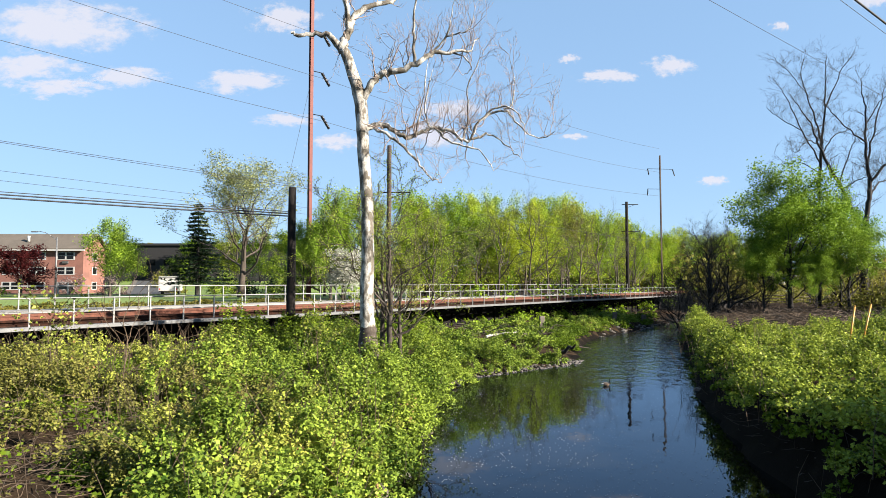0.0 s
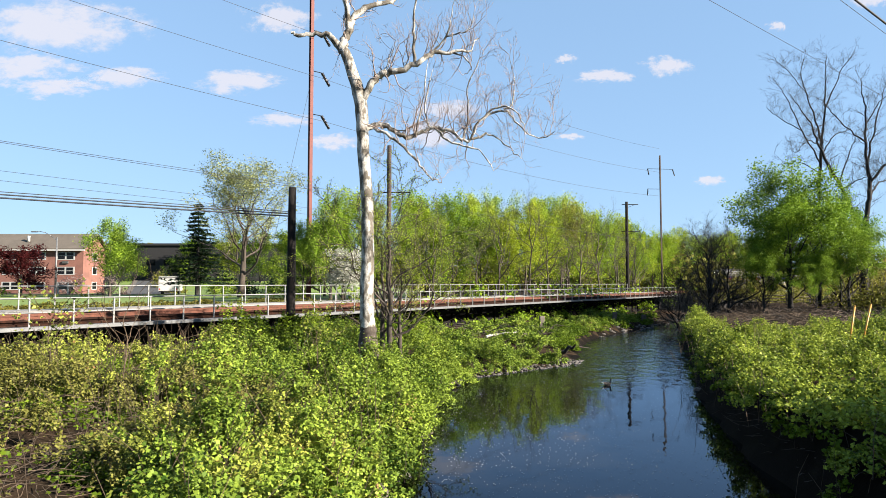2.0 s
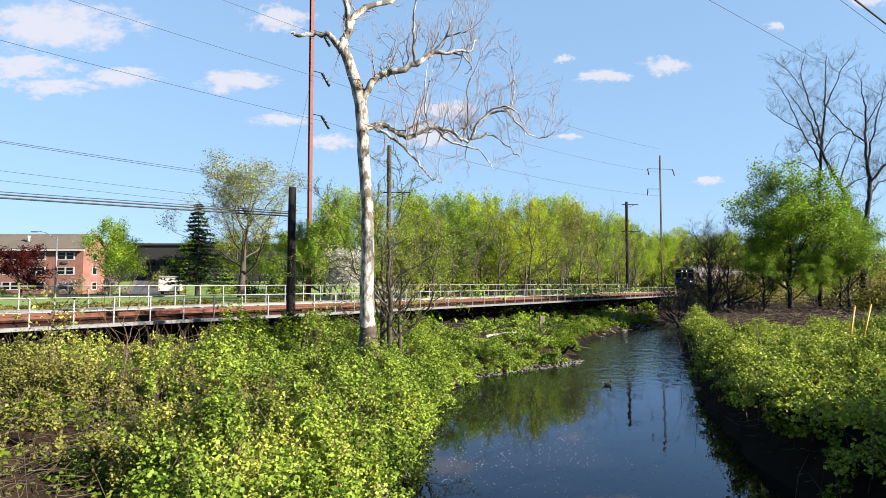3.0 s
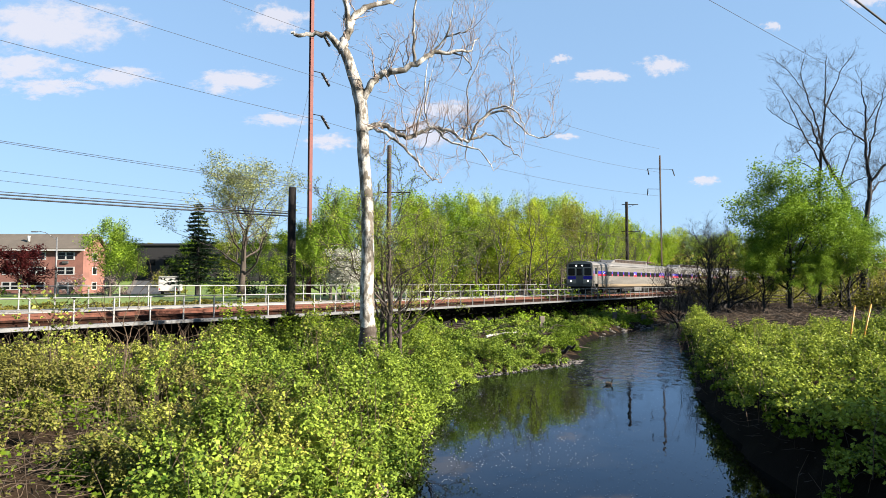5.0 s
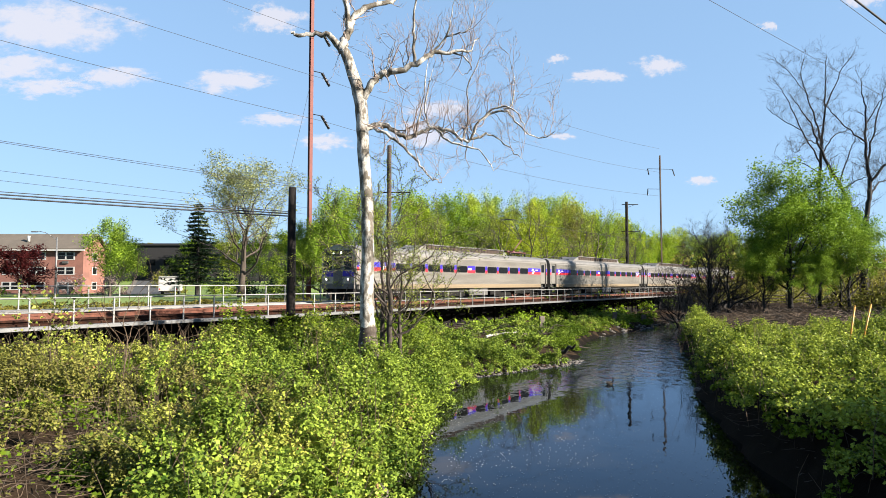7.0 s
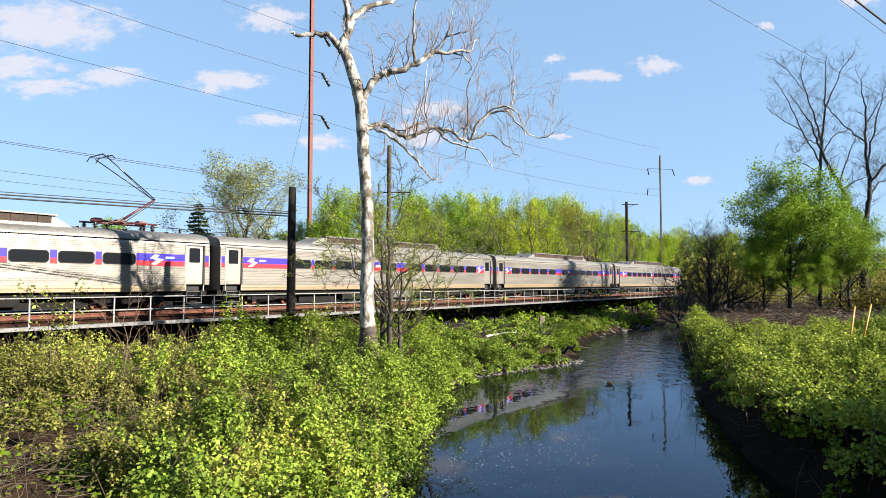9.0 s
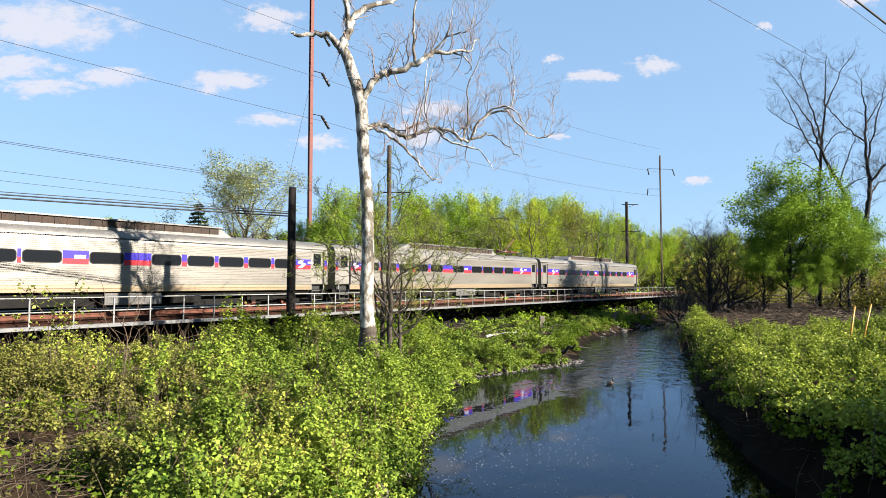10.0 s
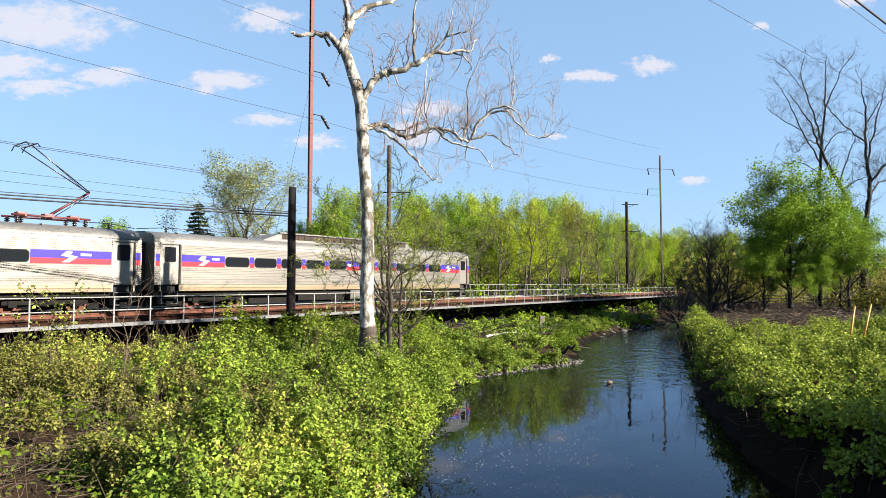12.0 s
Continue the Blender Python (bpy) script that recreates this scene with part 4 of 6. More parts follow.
# ---- plants ----
def tree_meshes(seed, height, trunk_r, leaf_mat, leaf, per_tip, bark, depth=3, kids=4, clear=0.3, spread=0.9, fluff=0.45, limbs=7, ratio=0.62, bend=0.16, lift=0.06, slim=0.7, reach=0.42, tip=0.006, twiggy=False):
    rng = np.random.default_rng(seed)
    paths, tips = [], []
    trunk = [(rng.normal(0, 0.02) * height * k / 6, rng.normal(0, 0.02) * height * k / 6, height * 0.75 * k / 6 - 0.3 * (k == 0), trunk_r * (1 - 0.12 * k) * (1.35 if k == 0 else 1)) for k in range(7)]
    paths.append(smooth_path(trunk, 3))
    for k in range(limbs):
        f = clear + (1 - clear) * (k + rng.uniform(0, 0.8)) / limbs
        i = min(6.0, f * 6)
        a, b = np.array(trunk[int(i)]), np.array(trunk[min(6, int(i) + 1)])
        q = a + (b - a) * (i - int(i))
        az = k * 2.4 + rng.uniform(-0.4, 0.4)
        way = (math.cos(az) * spread, math.sin(az) * spread, 0.35 + 0.9 * f)
        branch(rng, paths, tips, q[:3], way, height * reach * (1.15 - 0.5 * f), max(min(0.03, trunk_r * 0.35), q[3] * (0.48 if leaf_mat else 0.62)), depth - 1, bend, lift, kids, 0.8, ratio, 0.45 if leaf_mat else 0.55, tip)
    if not leaf_mat:
        v, f = tube_arrays([p for p in paths if p[0][3] > min(0.03, trunk_r * 0.45)])
        trunk_me = mesh_arrays("trunk", v, f, bark, True)
        v, f = tube_arrays([p for p in paths if p[0][3] <= min(0.03, trunk_r * 0.45)])
        return trunk_me, mesh_arrays("crown", v, f, bark, True), float(v[:, 2].max())
    v, f = tube_arrays([p for p in paths if twiggy or p[0][3] > min(0.03, trunk_r * 0.2)])
    trunk_me = mesh_arrays("trunk", v, f, bark, True)
    tips = np.array(tips)
    pts = np.repeat(tips, per_tip, 0) + rng.normal(0, fluff, (len(tips) * per_tip, 3)) * np.array([1, 1, 0.8])
    v, f = leaf_arrays(pts, leaf, rng, slim=slim)
    return trunk_me, mesh_arrays("crown", v, f, leaf_mat), float(np.quantile(v[:, 2], 0.995))


def plant(name, meshes, x, y, height, turn, label, category, group="", wide=1.0, z=None):
    ob = holder(name, pose(x, y, (gz(x, y) if z is None else z) - 0.05, 0, 0, turn), label, category, group)
    scale = height / meshes[2]
    ob.scale = (scale * wide, scale * wide, scale)
    shared("trunk", meshes[0], ob)
    if meshes[1]:
        shared("crown", meshes[1], ob)
    return ob


def spruce_meshes(seed, height):
    rng = np.random.default_rng(seed)
    paths, pts = [[(0, 0, z, 0.24 * (1 - z / (height * 1.02))) for z in np.linspace(0, height, 8)]], []
    for z in np.linspace(2.6, height * 0.97, 20):
        r = (height - z) / height * 4.2 + 0.25
        for k in range(9):
            a, rr = rng.uniform(0, math.tau), r * rng.uniform(0.7, 1.1)
            path = [(rr * q * math.cos(a), rr * q * math.sin(a), z - 0.28 * rr * q + 0.12 * rr * q * q, 0.035 * (1 - 0.8 * q)) for q in (0, 0.35, 0.7, 1)]
            paths.append(path)
            for q in rng.uniform(0.15, 1.02, int(10 + 9 * rr)):
                pts.append((rr * q * math.cos(a) + rng.normal(0, 0.09 * rr), rr * q * math.sin(a) + rng.normal(0, 0.09 * rr), z - 0.28 * rr * q + 0.12 * rr * q * q - rng.uniform(0, 0.3)))
    v, f = tube_arrays(paths, 6)
    t = mesh_arrays("trunk", v, f, M_BARK_DARK, True)
    v, f = leaf_arrays(np.array(pts), 0.5, rng, droop=0.6, slim=0.3)
    return t, mesh_arrays("crown", v, f, M_LEAF_SPRUCE), height


def build_sycamore():
    rng = np.random.default_rng(11)
    main, twigs = [], []

    def limb(pts, n, crook=0.0):
        p = smooth_path(pts, n)
        if crook:
            p[1:, :3] += np.cumsum(rng.normal(0, crook, (len(p) - 1, 3)), 0) * np.linspace(0, 1, len(p) - 1)[:, None] * 0.5 + rng.normal(0, crook, (len(p) - 1, 3))
        main.append(p)

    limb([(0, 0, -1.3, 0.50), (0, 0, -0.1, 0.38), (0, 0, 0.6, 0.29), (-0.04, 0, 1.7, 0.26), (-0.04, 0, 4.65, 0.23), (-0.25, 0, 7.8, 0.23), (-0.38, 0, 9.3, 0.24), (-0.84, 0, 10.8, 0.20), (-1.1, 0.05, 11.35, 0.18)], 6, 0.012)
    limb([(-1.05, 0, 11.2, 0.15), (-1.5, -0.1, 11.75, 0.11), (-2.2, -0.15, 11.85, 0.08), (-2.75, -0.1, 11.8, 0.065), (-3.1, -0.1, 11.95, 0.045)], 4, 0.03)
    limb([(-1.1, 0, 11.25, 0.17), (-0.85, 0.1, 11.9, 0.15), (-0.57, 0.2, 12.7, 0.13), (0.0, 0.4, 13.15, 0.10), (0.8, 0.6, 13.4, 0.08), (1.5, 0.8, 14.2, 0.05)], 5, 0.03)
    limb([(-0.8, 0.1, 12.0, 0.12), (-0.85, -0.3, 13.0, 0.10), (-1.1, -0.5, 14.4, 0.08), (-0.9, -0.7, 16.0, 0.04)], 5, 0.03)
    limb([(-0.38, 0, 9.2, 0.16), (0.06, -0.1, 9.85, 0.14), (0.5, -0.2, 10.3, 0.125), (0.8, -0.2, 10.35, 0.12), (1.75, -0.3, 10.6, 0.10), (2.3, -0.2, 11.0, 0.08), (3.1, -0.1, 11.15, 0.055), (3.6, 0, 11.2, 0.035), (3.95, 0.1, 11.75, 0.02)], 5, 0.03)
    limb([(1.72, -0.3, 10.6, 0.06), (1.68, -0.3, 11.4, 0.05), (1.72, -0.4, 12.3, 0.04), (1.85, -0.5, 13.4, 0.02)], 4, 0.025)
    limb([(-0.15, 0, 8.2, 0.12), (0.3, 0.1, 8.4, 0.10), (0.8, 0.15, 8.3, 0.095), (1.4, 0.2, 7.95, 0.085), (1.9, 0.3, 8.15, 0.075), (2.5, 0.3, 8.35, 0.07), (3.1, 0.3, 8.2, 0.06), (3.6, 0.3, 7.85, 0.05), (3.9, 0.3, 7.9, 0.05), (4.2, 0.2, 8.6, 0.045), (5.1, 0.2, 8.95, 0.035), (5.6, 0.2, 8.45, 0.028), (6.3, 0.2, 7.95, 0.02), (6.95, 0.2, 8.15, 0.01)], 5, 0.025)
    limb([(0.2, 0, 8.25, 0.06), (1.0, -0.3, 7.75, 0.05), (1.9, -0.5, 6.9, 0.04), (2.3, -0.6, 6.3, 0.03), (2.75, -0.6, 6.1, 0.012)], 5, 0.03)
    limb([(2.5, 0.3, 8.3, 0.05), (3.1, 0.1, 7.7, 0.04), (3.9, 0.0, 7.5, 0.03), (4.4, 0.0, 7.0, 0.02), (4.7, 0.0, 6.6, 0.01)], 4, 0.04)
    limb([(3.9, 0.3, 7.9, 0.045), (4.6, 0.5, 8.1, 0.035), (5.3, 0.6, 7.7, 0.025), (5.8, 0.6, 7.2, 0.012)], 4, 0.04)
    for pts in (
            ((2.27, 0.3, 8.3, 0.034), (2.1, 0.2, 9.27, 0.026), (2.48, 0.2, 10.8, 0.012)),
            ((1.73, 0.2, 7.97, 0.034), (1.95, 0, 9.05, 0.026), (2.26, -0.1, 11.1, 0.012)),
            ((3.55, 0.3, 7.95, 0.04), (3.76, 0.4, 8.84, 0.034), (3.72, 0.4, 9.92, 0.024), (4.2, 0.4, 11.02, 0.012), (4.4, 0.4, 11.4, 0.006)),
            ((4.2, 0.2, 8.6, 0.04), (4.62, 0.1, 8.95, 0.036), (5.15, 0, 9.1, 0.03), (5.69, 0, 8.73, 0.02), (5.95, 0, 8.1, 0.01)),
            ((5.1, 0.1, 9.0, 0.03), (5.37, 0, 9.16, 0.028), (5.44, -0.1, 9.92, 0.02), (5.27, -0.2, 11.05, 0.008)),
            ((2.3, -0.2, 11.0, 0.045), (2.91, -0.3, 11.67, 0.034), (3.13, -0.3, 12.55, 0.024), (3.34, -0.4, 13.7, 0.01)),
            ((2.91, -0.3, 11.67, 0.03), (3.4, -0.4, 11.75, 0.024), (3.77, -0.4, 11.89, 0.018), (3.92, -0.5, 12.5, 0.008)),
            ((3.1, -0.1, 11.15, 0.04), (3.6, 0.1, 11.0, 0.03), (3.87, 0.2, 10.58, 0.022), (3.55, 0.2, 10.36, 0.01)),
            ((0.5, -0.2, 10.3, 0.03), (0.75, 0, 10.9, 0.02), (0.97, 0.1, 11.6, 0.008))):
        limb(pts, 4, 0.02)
    tips = []
    for k, p in enumerate(main):
        if k in (0, 1):
            continue
        for i in range(2, len(p), 1 if k in (4, 6) else 2):
            if rng.uniform() < 0.8:
                way = (rng.normal(0.15, 0.5), rng.normal(0, 0.6), rng.uniform(0.3, 1.2) if rng.uniform() < 0.82 else -0.5)
                branch(rng, twigs, tips, p[i, :3], way, rng.uniform(0.55, 1.3), max(0.012, min(0.026, p[i, 3] * 0.45)), 2, 0.2, 0.1, 4, 0.75, 0.6, 0.5, 0.004)
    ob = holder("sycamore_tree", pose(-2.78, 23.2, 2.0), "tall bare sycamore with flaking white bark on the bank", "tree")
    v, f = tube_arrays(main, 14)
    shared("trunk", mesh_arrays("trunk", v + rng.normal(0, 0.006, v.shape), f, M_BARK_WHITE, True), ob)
    v, f = tube_arrays([smooth_path([(0, 0, -1.3, 0.52), (0, 0, -0.1, 0.405), (0, 0, 0.45, 0.325), (0, 0, 0.8, 0.293)], 5)], 14)
    tagged(shared("base_bark", mesh_arrays("base_bark", v + rng.normal(0, 0.012, v.shape), f, M_BARK, True), ob), "scaly brown bark at the foot of the trunk")
    v, f = tube_arrays(twigs)
    shared("crown", mesh_arrays("crown", v, f, M_TWIG, True), ob)


def crooked(rng, main, crook):
    """A limb-maker: soft curves through (x, y, z, radius) points, a little crooked, gathered in main."""
    def limb(pts, n):
        p = smooth_path(pts, n)
        p[1:, :3] += rng.normal(0, crook, (len(p) - 1, 3))
        main.append(p)
    return limb


def build_bare_trees():
    """Two tall bare trees on the opposite bank: a forked one, and a slender one behind it."""
    for x, y, label, limbs, seed in (
            (41.3, 61.0, "tall dark bare tree with a forked trunk on the opposite bank", (
                ((0, 0, -0.6, 0.52), (0, 0, 1.5, 0.46), (-0.1, 0, 4.7, 0.42), (0.1, 0, 7.4, 0.44)),
                ((0.1, 0, 7.2, 0.34), (-0.85, 0, 9.4, 0.30), (-1.6, 0.1, 11.4, 0.26), (-2.65, 0.2, 13.4, 0.23), (-3.35, 0.2, 14.8, 0.20), (-4.2, 0.3, 16.5, 0.15), (-5.0, 0.4, 18.5, 0.11), (-6.4, 0.5, 20.2, 0.06), (-7.4, 0.5, 21.3, 0.03)),
                ((0.1, 0, 7.2, 0.36), (0.6, 0, 9.7, 0.33), (0.95, 0.1, 12.5, 0.28), (0.75, 0.1, 14.2, 0.23), (0.65, 0.1, 16.5, 0.18), (0.9, 0.2, 18.5, 0.14), (0.7, 0.2, 21.0, 0.08), (0.5, 0.2, 22.8, 0.03)),
                ((0.95, 0, 12.4, 0.2), (1.85, -0.4, 13.7, 0.16), (2.6, -0.6, 14.5, 0.13), (4.2, -0.8, 16.5, 0.07), (5.2, -1, 18.6, 0.03)),
                ((0.8, 0, 11.0, 0.15), (2.05, 0.6, 12.3, 0.11), (3.8, 1.0, 13.1, 0.06), (5.0, 1.2, 14.0, 0.03)),
                ((0.65, 0, 16.4, 0.12), (-0.8, 0.5, 17.9, 0.09), (-2.15, 0.8, 19.6, 0.06), (-2.9, 0.9, 21.0, 0.03)),
                ((0.75, 0, 14.4, 0.15), (1.7, 0.2, 17.6, 0.11), (2.65, 0.3, 21.0, 0.06), (3.3, 0.4, 22.9, 0.03)),
                ((0.9, 0, 18.5, 0.1), (2.0, -0.3, 20.4, 0.06), (3.2, -0.5, 21.6, 0.03)),
                ((-1.9, 0, 11.7, 0.1), (-0.9, -0.6, 12.4, 0.07), (0.2, -1.0, 12.9, 0.04), (1.0, -1.2, 14.0, 0.02)),
                ((-4.0, 0.3, 16.2, 0.09), (-5.8, 0, 16.6, 0.06), (-7.3, -0.2, 15.4, 0.04), (-8.2, -0.3, 15.6, 0.02)),
                ((-2.0, 0.2, 12.2, 0.1), (-0.6, 0.8, 15.4, 0.07), (0.3, 1.0, 16.8, 0.03))), 71),
            (37.8, 62.5, "slender dark bare tree beside the forked one", (
                ((0, 0, -0.5, 0.30), (0, 0, 3.5, 0.27), (0.25, 0, 11.6, 0.24), (0.5, 0, 14.5, 0.22), (0.7, 0, 16.8, 0.20)),
                ((0.7, 0, 16.6, 0.16), (0.2, 0, 18.9, 0.12), (-0.55, 0.2, 21.8, 0.08), (-1.1, 0.2, 23.8, 0.05), (-0.7, 0.2, 25.6, 0.03)),
                ((0.7, 0, 16.6, 0.17), (1.15, 0, 20.3, 0.12), (1.3, 0, 23.5, 0.07), (1.5, 0, 25.9, 0.03)),
                ((1.2, 0, 20.3, 0.11), (2.7, -0.2, 23.9, 0.06), (3.7, -0.3, 25.4, 0.03)),
                ((0.5, 0, 14.6, 0.12), (-1.5, -0.5, 17.8, 0.09), (-3.0, -0.8, 20.6, 0.06), (-4.6, -0.9, 22.8, 0.03)),
                ((-1.5, -0.5, 17.8, 0.07), (-3.3, -0.2, 19.0, 0.05), (-5.2, 0.1, 20.2, 0.03)),
                ((0.6, 0, 15.6, 0.1), (2.2, 0.4, 17.5, 0.07), (3.9, 0.6, 18.2, 0.03)),
                ((-0.4, 0, 21.4, 0.07), (-2.4, 0, 24.0, 0.04), (-3.6, 0, 25.0, 0.02)),
                ((0.4, 0, 13.6, 0.08), (-1.4, 0.4, 14.8, 0.05), (-3.4, 0.5, 14.6, 0.02))), 72)):
        rng = np.random.default_rng(seed)
        main, twigs = [], []
        limb = crooked(rng, main, 0.05)
        for pts in limbs:
            limb([(a if a > -3 else -3 + 0.78 * (a + 3), b, h, r if r > 0.4 else 0.68 * r) for a, b, h, r in pts], 5)
        for p in main[1:]:
            for i in range(3, len(p)):
                for k in range(2):
                    way = np.array((rng.normal(0, 0.8), rng.normal(0, 0.5), rng.uniform(0.1, 1.1)))
                    branch(rng, twigs, [], p[i, :3], way, rng.uniform(0.7, 1.5), max(0.014, min(0.03, p[i, 3] * 0.3)), 2, 0.15, 0.05, 3, 0.75, 0.65, 0.45, 0.006)
        ob = holder("tree", pose(x, y, gz(x, y)), label, "tree", "bare trees on the opposite bank")
        v, f = tube_arrays(main, 10)
        shared("trunk", mesh_arrays("trunk", v, f, M_BARK_DARK, True), ob)
        v, f = tube_arrays(twigs)
        shared("crown", mesh_arrays("crown", v, f, M_BARK_DARK, True), ob)


def bush_points(rng, centres, radii, heights, per, sprays=9, tight=0.2):
    """Leaf places of low shrubs: each shrub is a mound of sprays, with gaps between them."""
    n = len(centres)
    u = rng.normal(0, 1, (n, sprays, 3))
    u[..., 2] = np.abs(u[..., 2]) * 1.1
    u /= np.linalg.norm(u, axis=2)[..., None]
    u *= rng.uniform(0.55 if tight > 0.15 else 0.72, 1.0, (n, sprays))[..., None]
    idx = np.repeat(np.arange(n), per)
    pick = u[idx, rng.integers(0, sprays, len(idx))] + rng.normal(0, tight, (len(idx), 3)) * np.array([1, 1, 0.8])
    pick[:, 2] = np.abs(pick[:, 2])
    return centres[idx] + pick * np.stack([radii[idx], radii[idx], heights[idx]], 1)


def lush(x, y):
    """How high the shrubs stand from place to place, about 0.3 to 1.5."""
    return 0.98 + 0.31 * math.sin(1.35 * x + 0.5 * y + 0.7) + 0.27 * math.sin(1.1 * y - 0.65 * x) + 0.2 * math.sin(2.3 * x - 1.6 * y + 1.9)


def undergrowth(name, label, centres, rlo, rhi, hlo, hhi, per, leaf, mat, seed, stalks=0, sprays=14, tight=0.115, uneven=True):
    rng = np.random.default_rng(seed)
    c = np.array([(x, y, gz(x, y)) for x, y in centres])
    rad, hei = rng.uniform(rlo, rhi, len(c)), rng.uniform(hlo, hhi, len(c))
    if uneven:
        hei *= np.array([lush(x, y) for x, y in centres])
    pts = bush_points(rng, c, rad, hei, per, sprays, tight)
    out = pts - np.repeat(c + np.array([0, 0, 0.1]), per, 0)
    out /= np.linalg.norm(out, axis=1)[:, None] + 1e-6
    v, f = leaf_arrays(pts, leaf, rng, slim=0.75, up=0.35, out=0.8 * out)
    tagged(new(name, mesh_arrays(name, v, f, mat)), label, "undergrowth", kind="stuff")
    if stalks:
        paths = []
        for k in range(stalks):
            q = c[rng.integers(len(c))] + np.array([rng.normal(0, 0.5), rng.normal(0, 0.5), 0])
            h, lean = rng.uniform(0.5, 1.4), rng.normal(0, 0.25, 2)
            paths.append([(q[0], q[1], q[2] - 0.1, 0.008), (q[0] + lean[0] * h * 0.5, q[1] + lean[1] * h * 0.5, q[2] + h * 0.6, 0.006), (q[0] + lean[0] * h * 1.3, q[1] + lean[1] * h * 1.3, q[2] + h, 0.003)])
        v, f = tube_arrays(paths)
        tagged(new("dry_stalks", mesh_arrays("dry_stalks", v, f, M_DRY)), "thin dry brown stalks standing among the shrubs", "stalks", kind="stuff")


def scatter(rng, n, keep):
    out = []
    while len(out) < n:
        x, y = rng.uniform(-26, 42), rng.uniform(5, 68)
        if keep(x, y):
            out.append((x, y))
    return out


def build_undergrowth():
    rng = np.random.default_rng(5)

    def left(x, y):
        if math.sin(1.9 * x + 0.7 * y) * math.sin(1.3 * y - 0.8 * x) < -0.75:
            return False
        return x > -0.74 * y - 2 and x < float(left_bank(y)) - 0.1 and off_track(x, y) < (25.0 if x > -8.6 else 22.8)

    def litter_patch(x, y):
        return ((x < -0.55 * y and y < 13.4) or (x < -4.6 and y < 9.3)) and math.sin(3.1 * x) * math.sin(2.7 * y) < 0.3

    near = scatter(rng, 370, lambda x, y: left(x, y) and not litter_patch(x, y) and y < 16 and x < float(left_bank(y)) - 0.5)
    dry = [q for q in near if q[0] < -4.5 + 1.2 * math.sin(q[1])]
    near = [q for q in near if q not in dry]
    half = len(near) // 2
    undergrowth("undergrowth", "leafy green shrubs covering the creek bank", near[:half], 0.32, 0.72, 0.5, 1.15, 800, 0.070, M_LEAF_BANK, 1, 110)
    undergrowth("undergrowth", "yellow-green weedy shrubs with dry leaves on the bank", near[half:], 0.3, 0.68, 0.4, 1.0, 760, 0.066, M_LEAF_BANK_Y, 2, 110)
    undergrowth("undergrowth", "weedy half-dry shrubs with brown stems and yellow leaves", dry, 0.3, 0.66, 0.35, 0.95, 620, 0.062, M_LEAF_DRY, 14, 260)
    # Dark leaf layer added to stand in for shade in the shrub gaps.
    cover = scatter(rng, 420, lambda x, y: x > -0.74 * y - 2 and not litter_patch(x, y) and y < 20 and x < float(left_bank(y)) - 0.2)
    undergrowth("ground_cover", "dark low leaves and litter added for the shade between the shrubs", cover, 0.35, 0.7, 0.12, 0.35, 150, 0.085, M_LEAF_GREEN, 17, sprays=25, tight=0.3)
    mid = scatter(rng, 330, lambda x, y: left(x, y) and 14 < y < 34 and x < float(left_bank(y)) - 0.6)
    green = [q for q in mid if q[0] > -7]
    yellow = [q for q in mid if q[0] <= -7]
    undergrowth("undergrowth", "bright green leafy shrubs on the creek bank", green, 0.4, 0.9, 0.5, 1.35, 640, 0.085, M_LEAF_BANK, 3, 200)
    undergrowth("undergrowth", "yellow-green shrubs and weeds before the railway bridge", yellow, 0.35, 0.8, 0.35, 0.95, 440, 0.085, M_LEAF_BANK_Y, 4, 350)
    tall = [q for q in mid if off_track(*q) > 20.5 and q[0] > -8.6]
    undergrowth("undergrowth", "taller green bushes close before the bridge", tall, 0.5, 1.0, 0.9, 1.6, 380, 0.11, M_LEAF_GREEN, 12, 100)
    far = scatter(rng, 190, lambda x, y: 34 <= y < 68 and x > -0.74 * y and off_track(x, y) < 26.5 and x < float(left_bank(y)) - 1.3)
    undergrowth("undergrowth", "low green shrubs on the far gravel point", far, 0.5, 1.1, 0.35, 0.8, 420, 0.12, M_LEAF_BANK, 6, 100)
    edge = [(float(left_bank(y)) - 0.3 + rng.normal(0, 0.25), y) for y in np.arange(8, 29, 0.33)]
    undergrowth("undergrowth", "lush green leaves overhanging the water's edge", edge, 0.4, 0.85, 0.6, 1.25, 600, 0.08, M_LEAF_BANK, 7)
    shore = [(float(left_bank(y)) - rng.uniform(0.5, 2.2), y) for y in rng.uniform(38, 72, 70)]
    undergrowth("undergrowth", "dark green low growth on the shore near the bridge", shore, 0.4, 0.9, 0.3, 0.8, 320, 0.11, M_LEAF_GREEN, 15)
    right = scatter(rng, 330, lambda x, y: x > float(right_bank(y)) + 1.2 and x < 0.75 * y + 3 and 11 < y < 35 and x < float(right_bank(y)) + 12)
    # Lighter leaf colour makes these shrub tops look sunlit.
    undergrowth("undergrowth", "sunlit leafy shrubs on the opposite creek bank", right, 0.45, 0.9, 0.35, 0.85, 420, 0.09, M_LEAF_YOUNG_SUNLIT, 8, 200)
    brim = [(float(right_bank(y)) + 0.95 + rng.normal(0, 0.25), y) for y in np.arange(9, 52, 0.36)]
    undergrowth("undergrowth", "leafy branches hanging over the opposite water's edge", brim, 0.5, 1.0, 0.4, 0.9, 460, 0.09, M_LEAF_YOUNG_SUNLIT, 9)
    slope = [(float(right_bank(y)) + 0.45 + rng.normal(0, 0.15), y) for y in np.arange(9, 50, 0.7)]
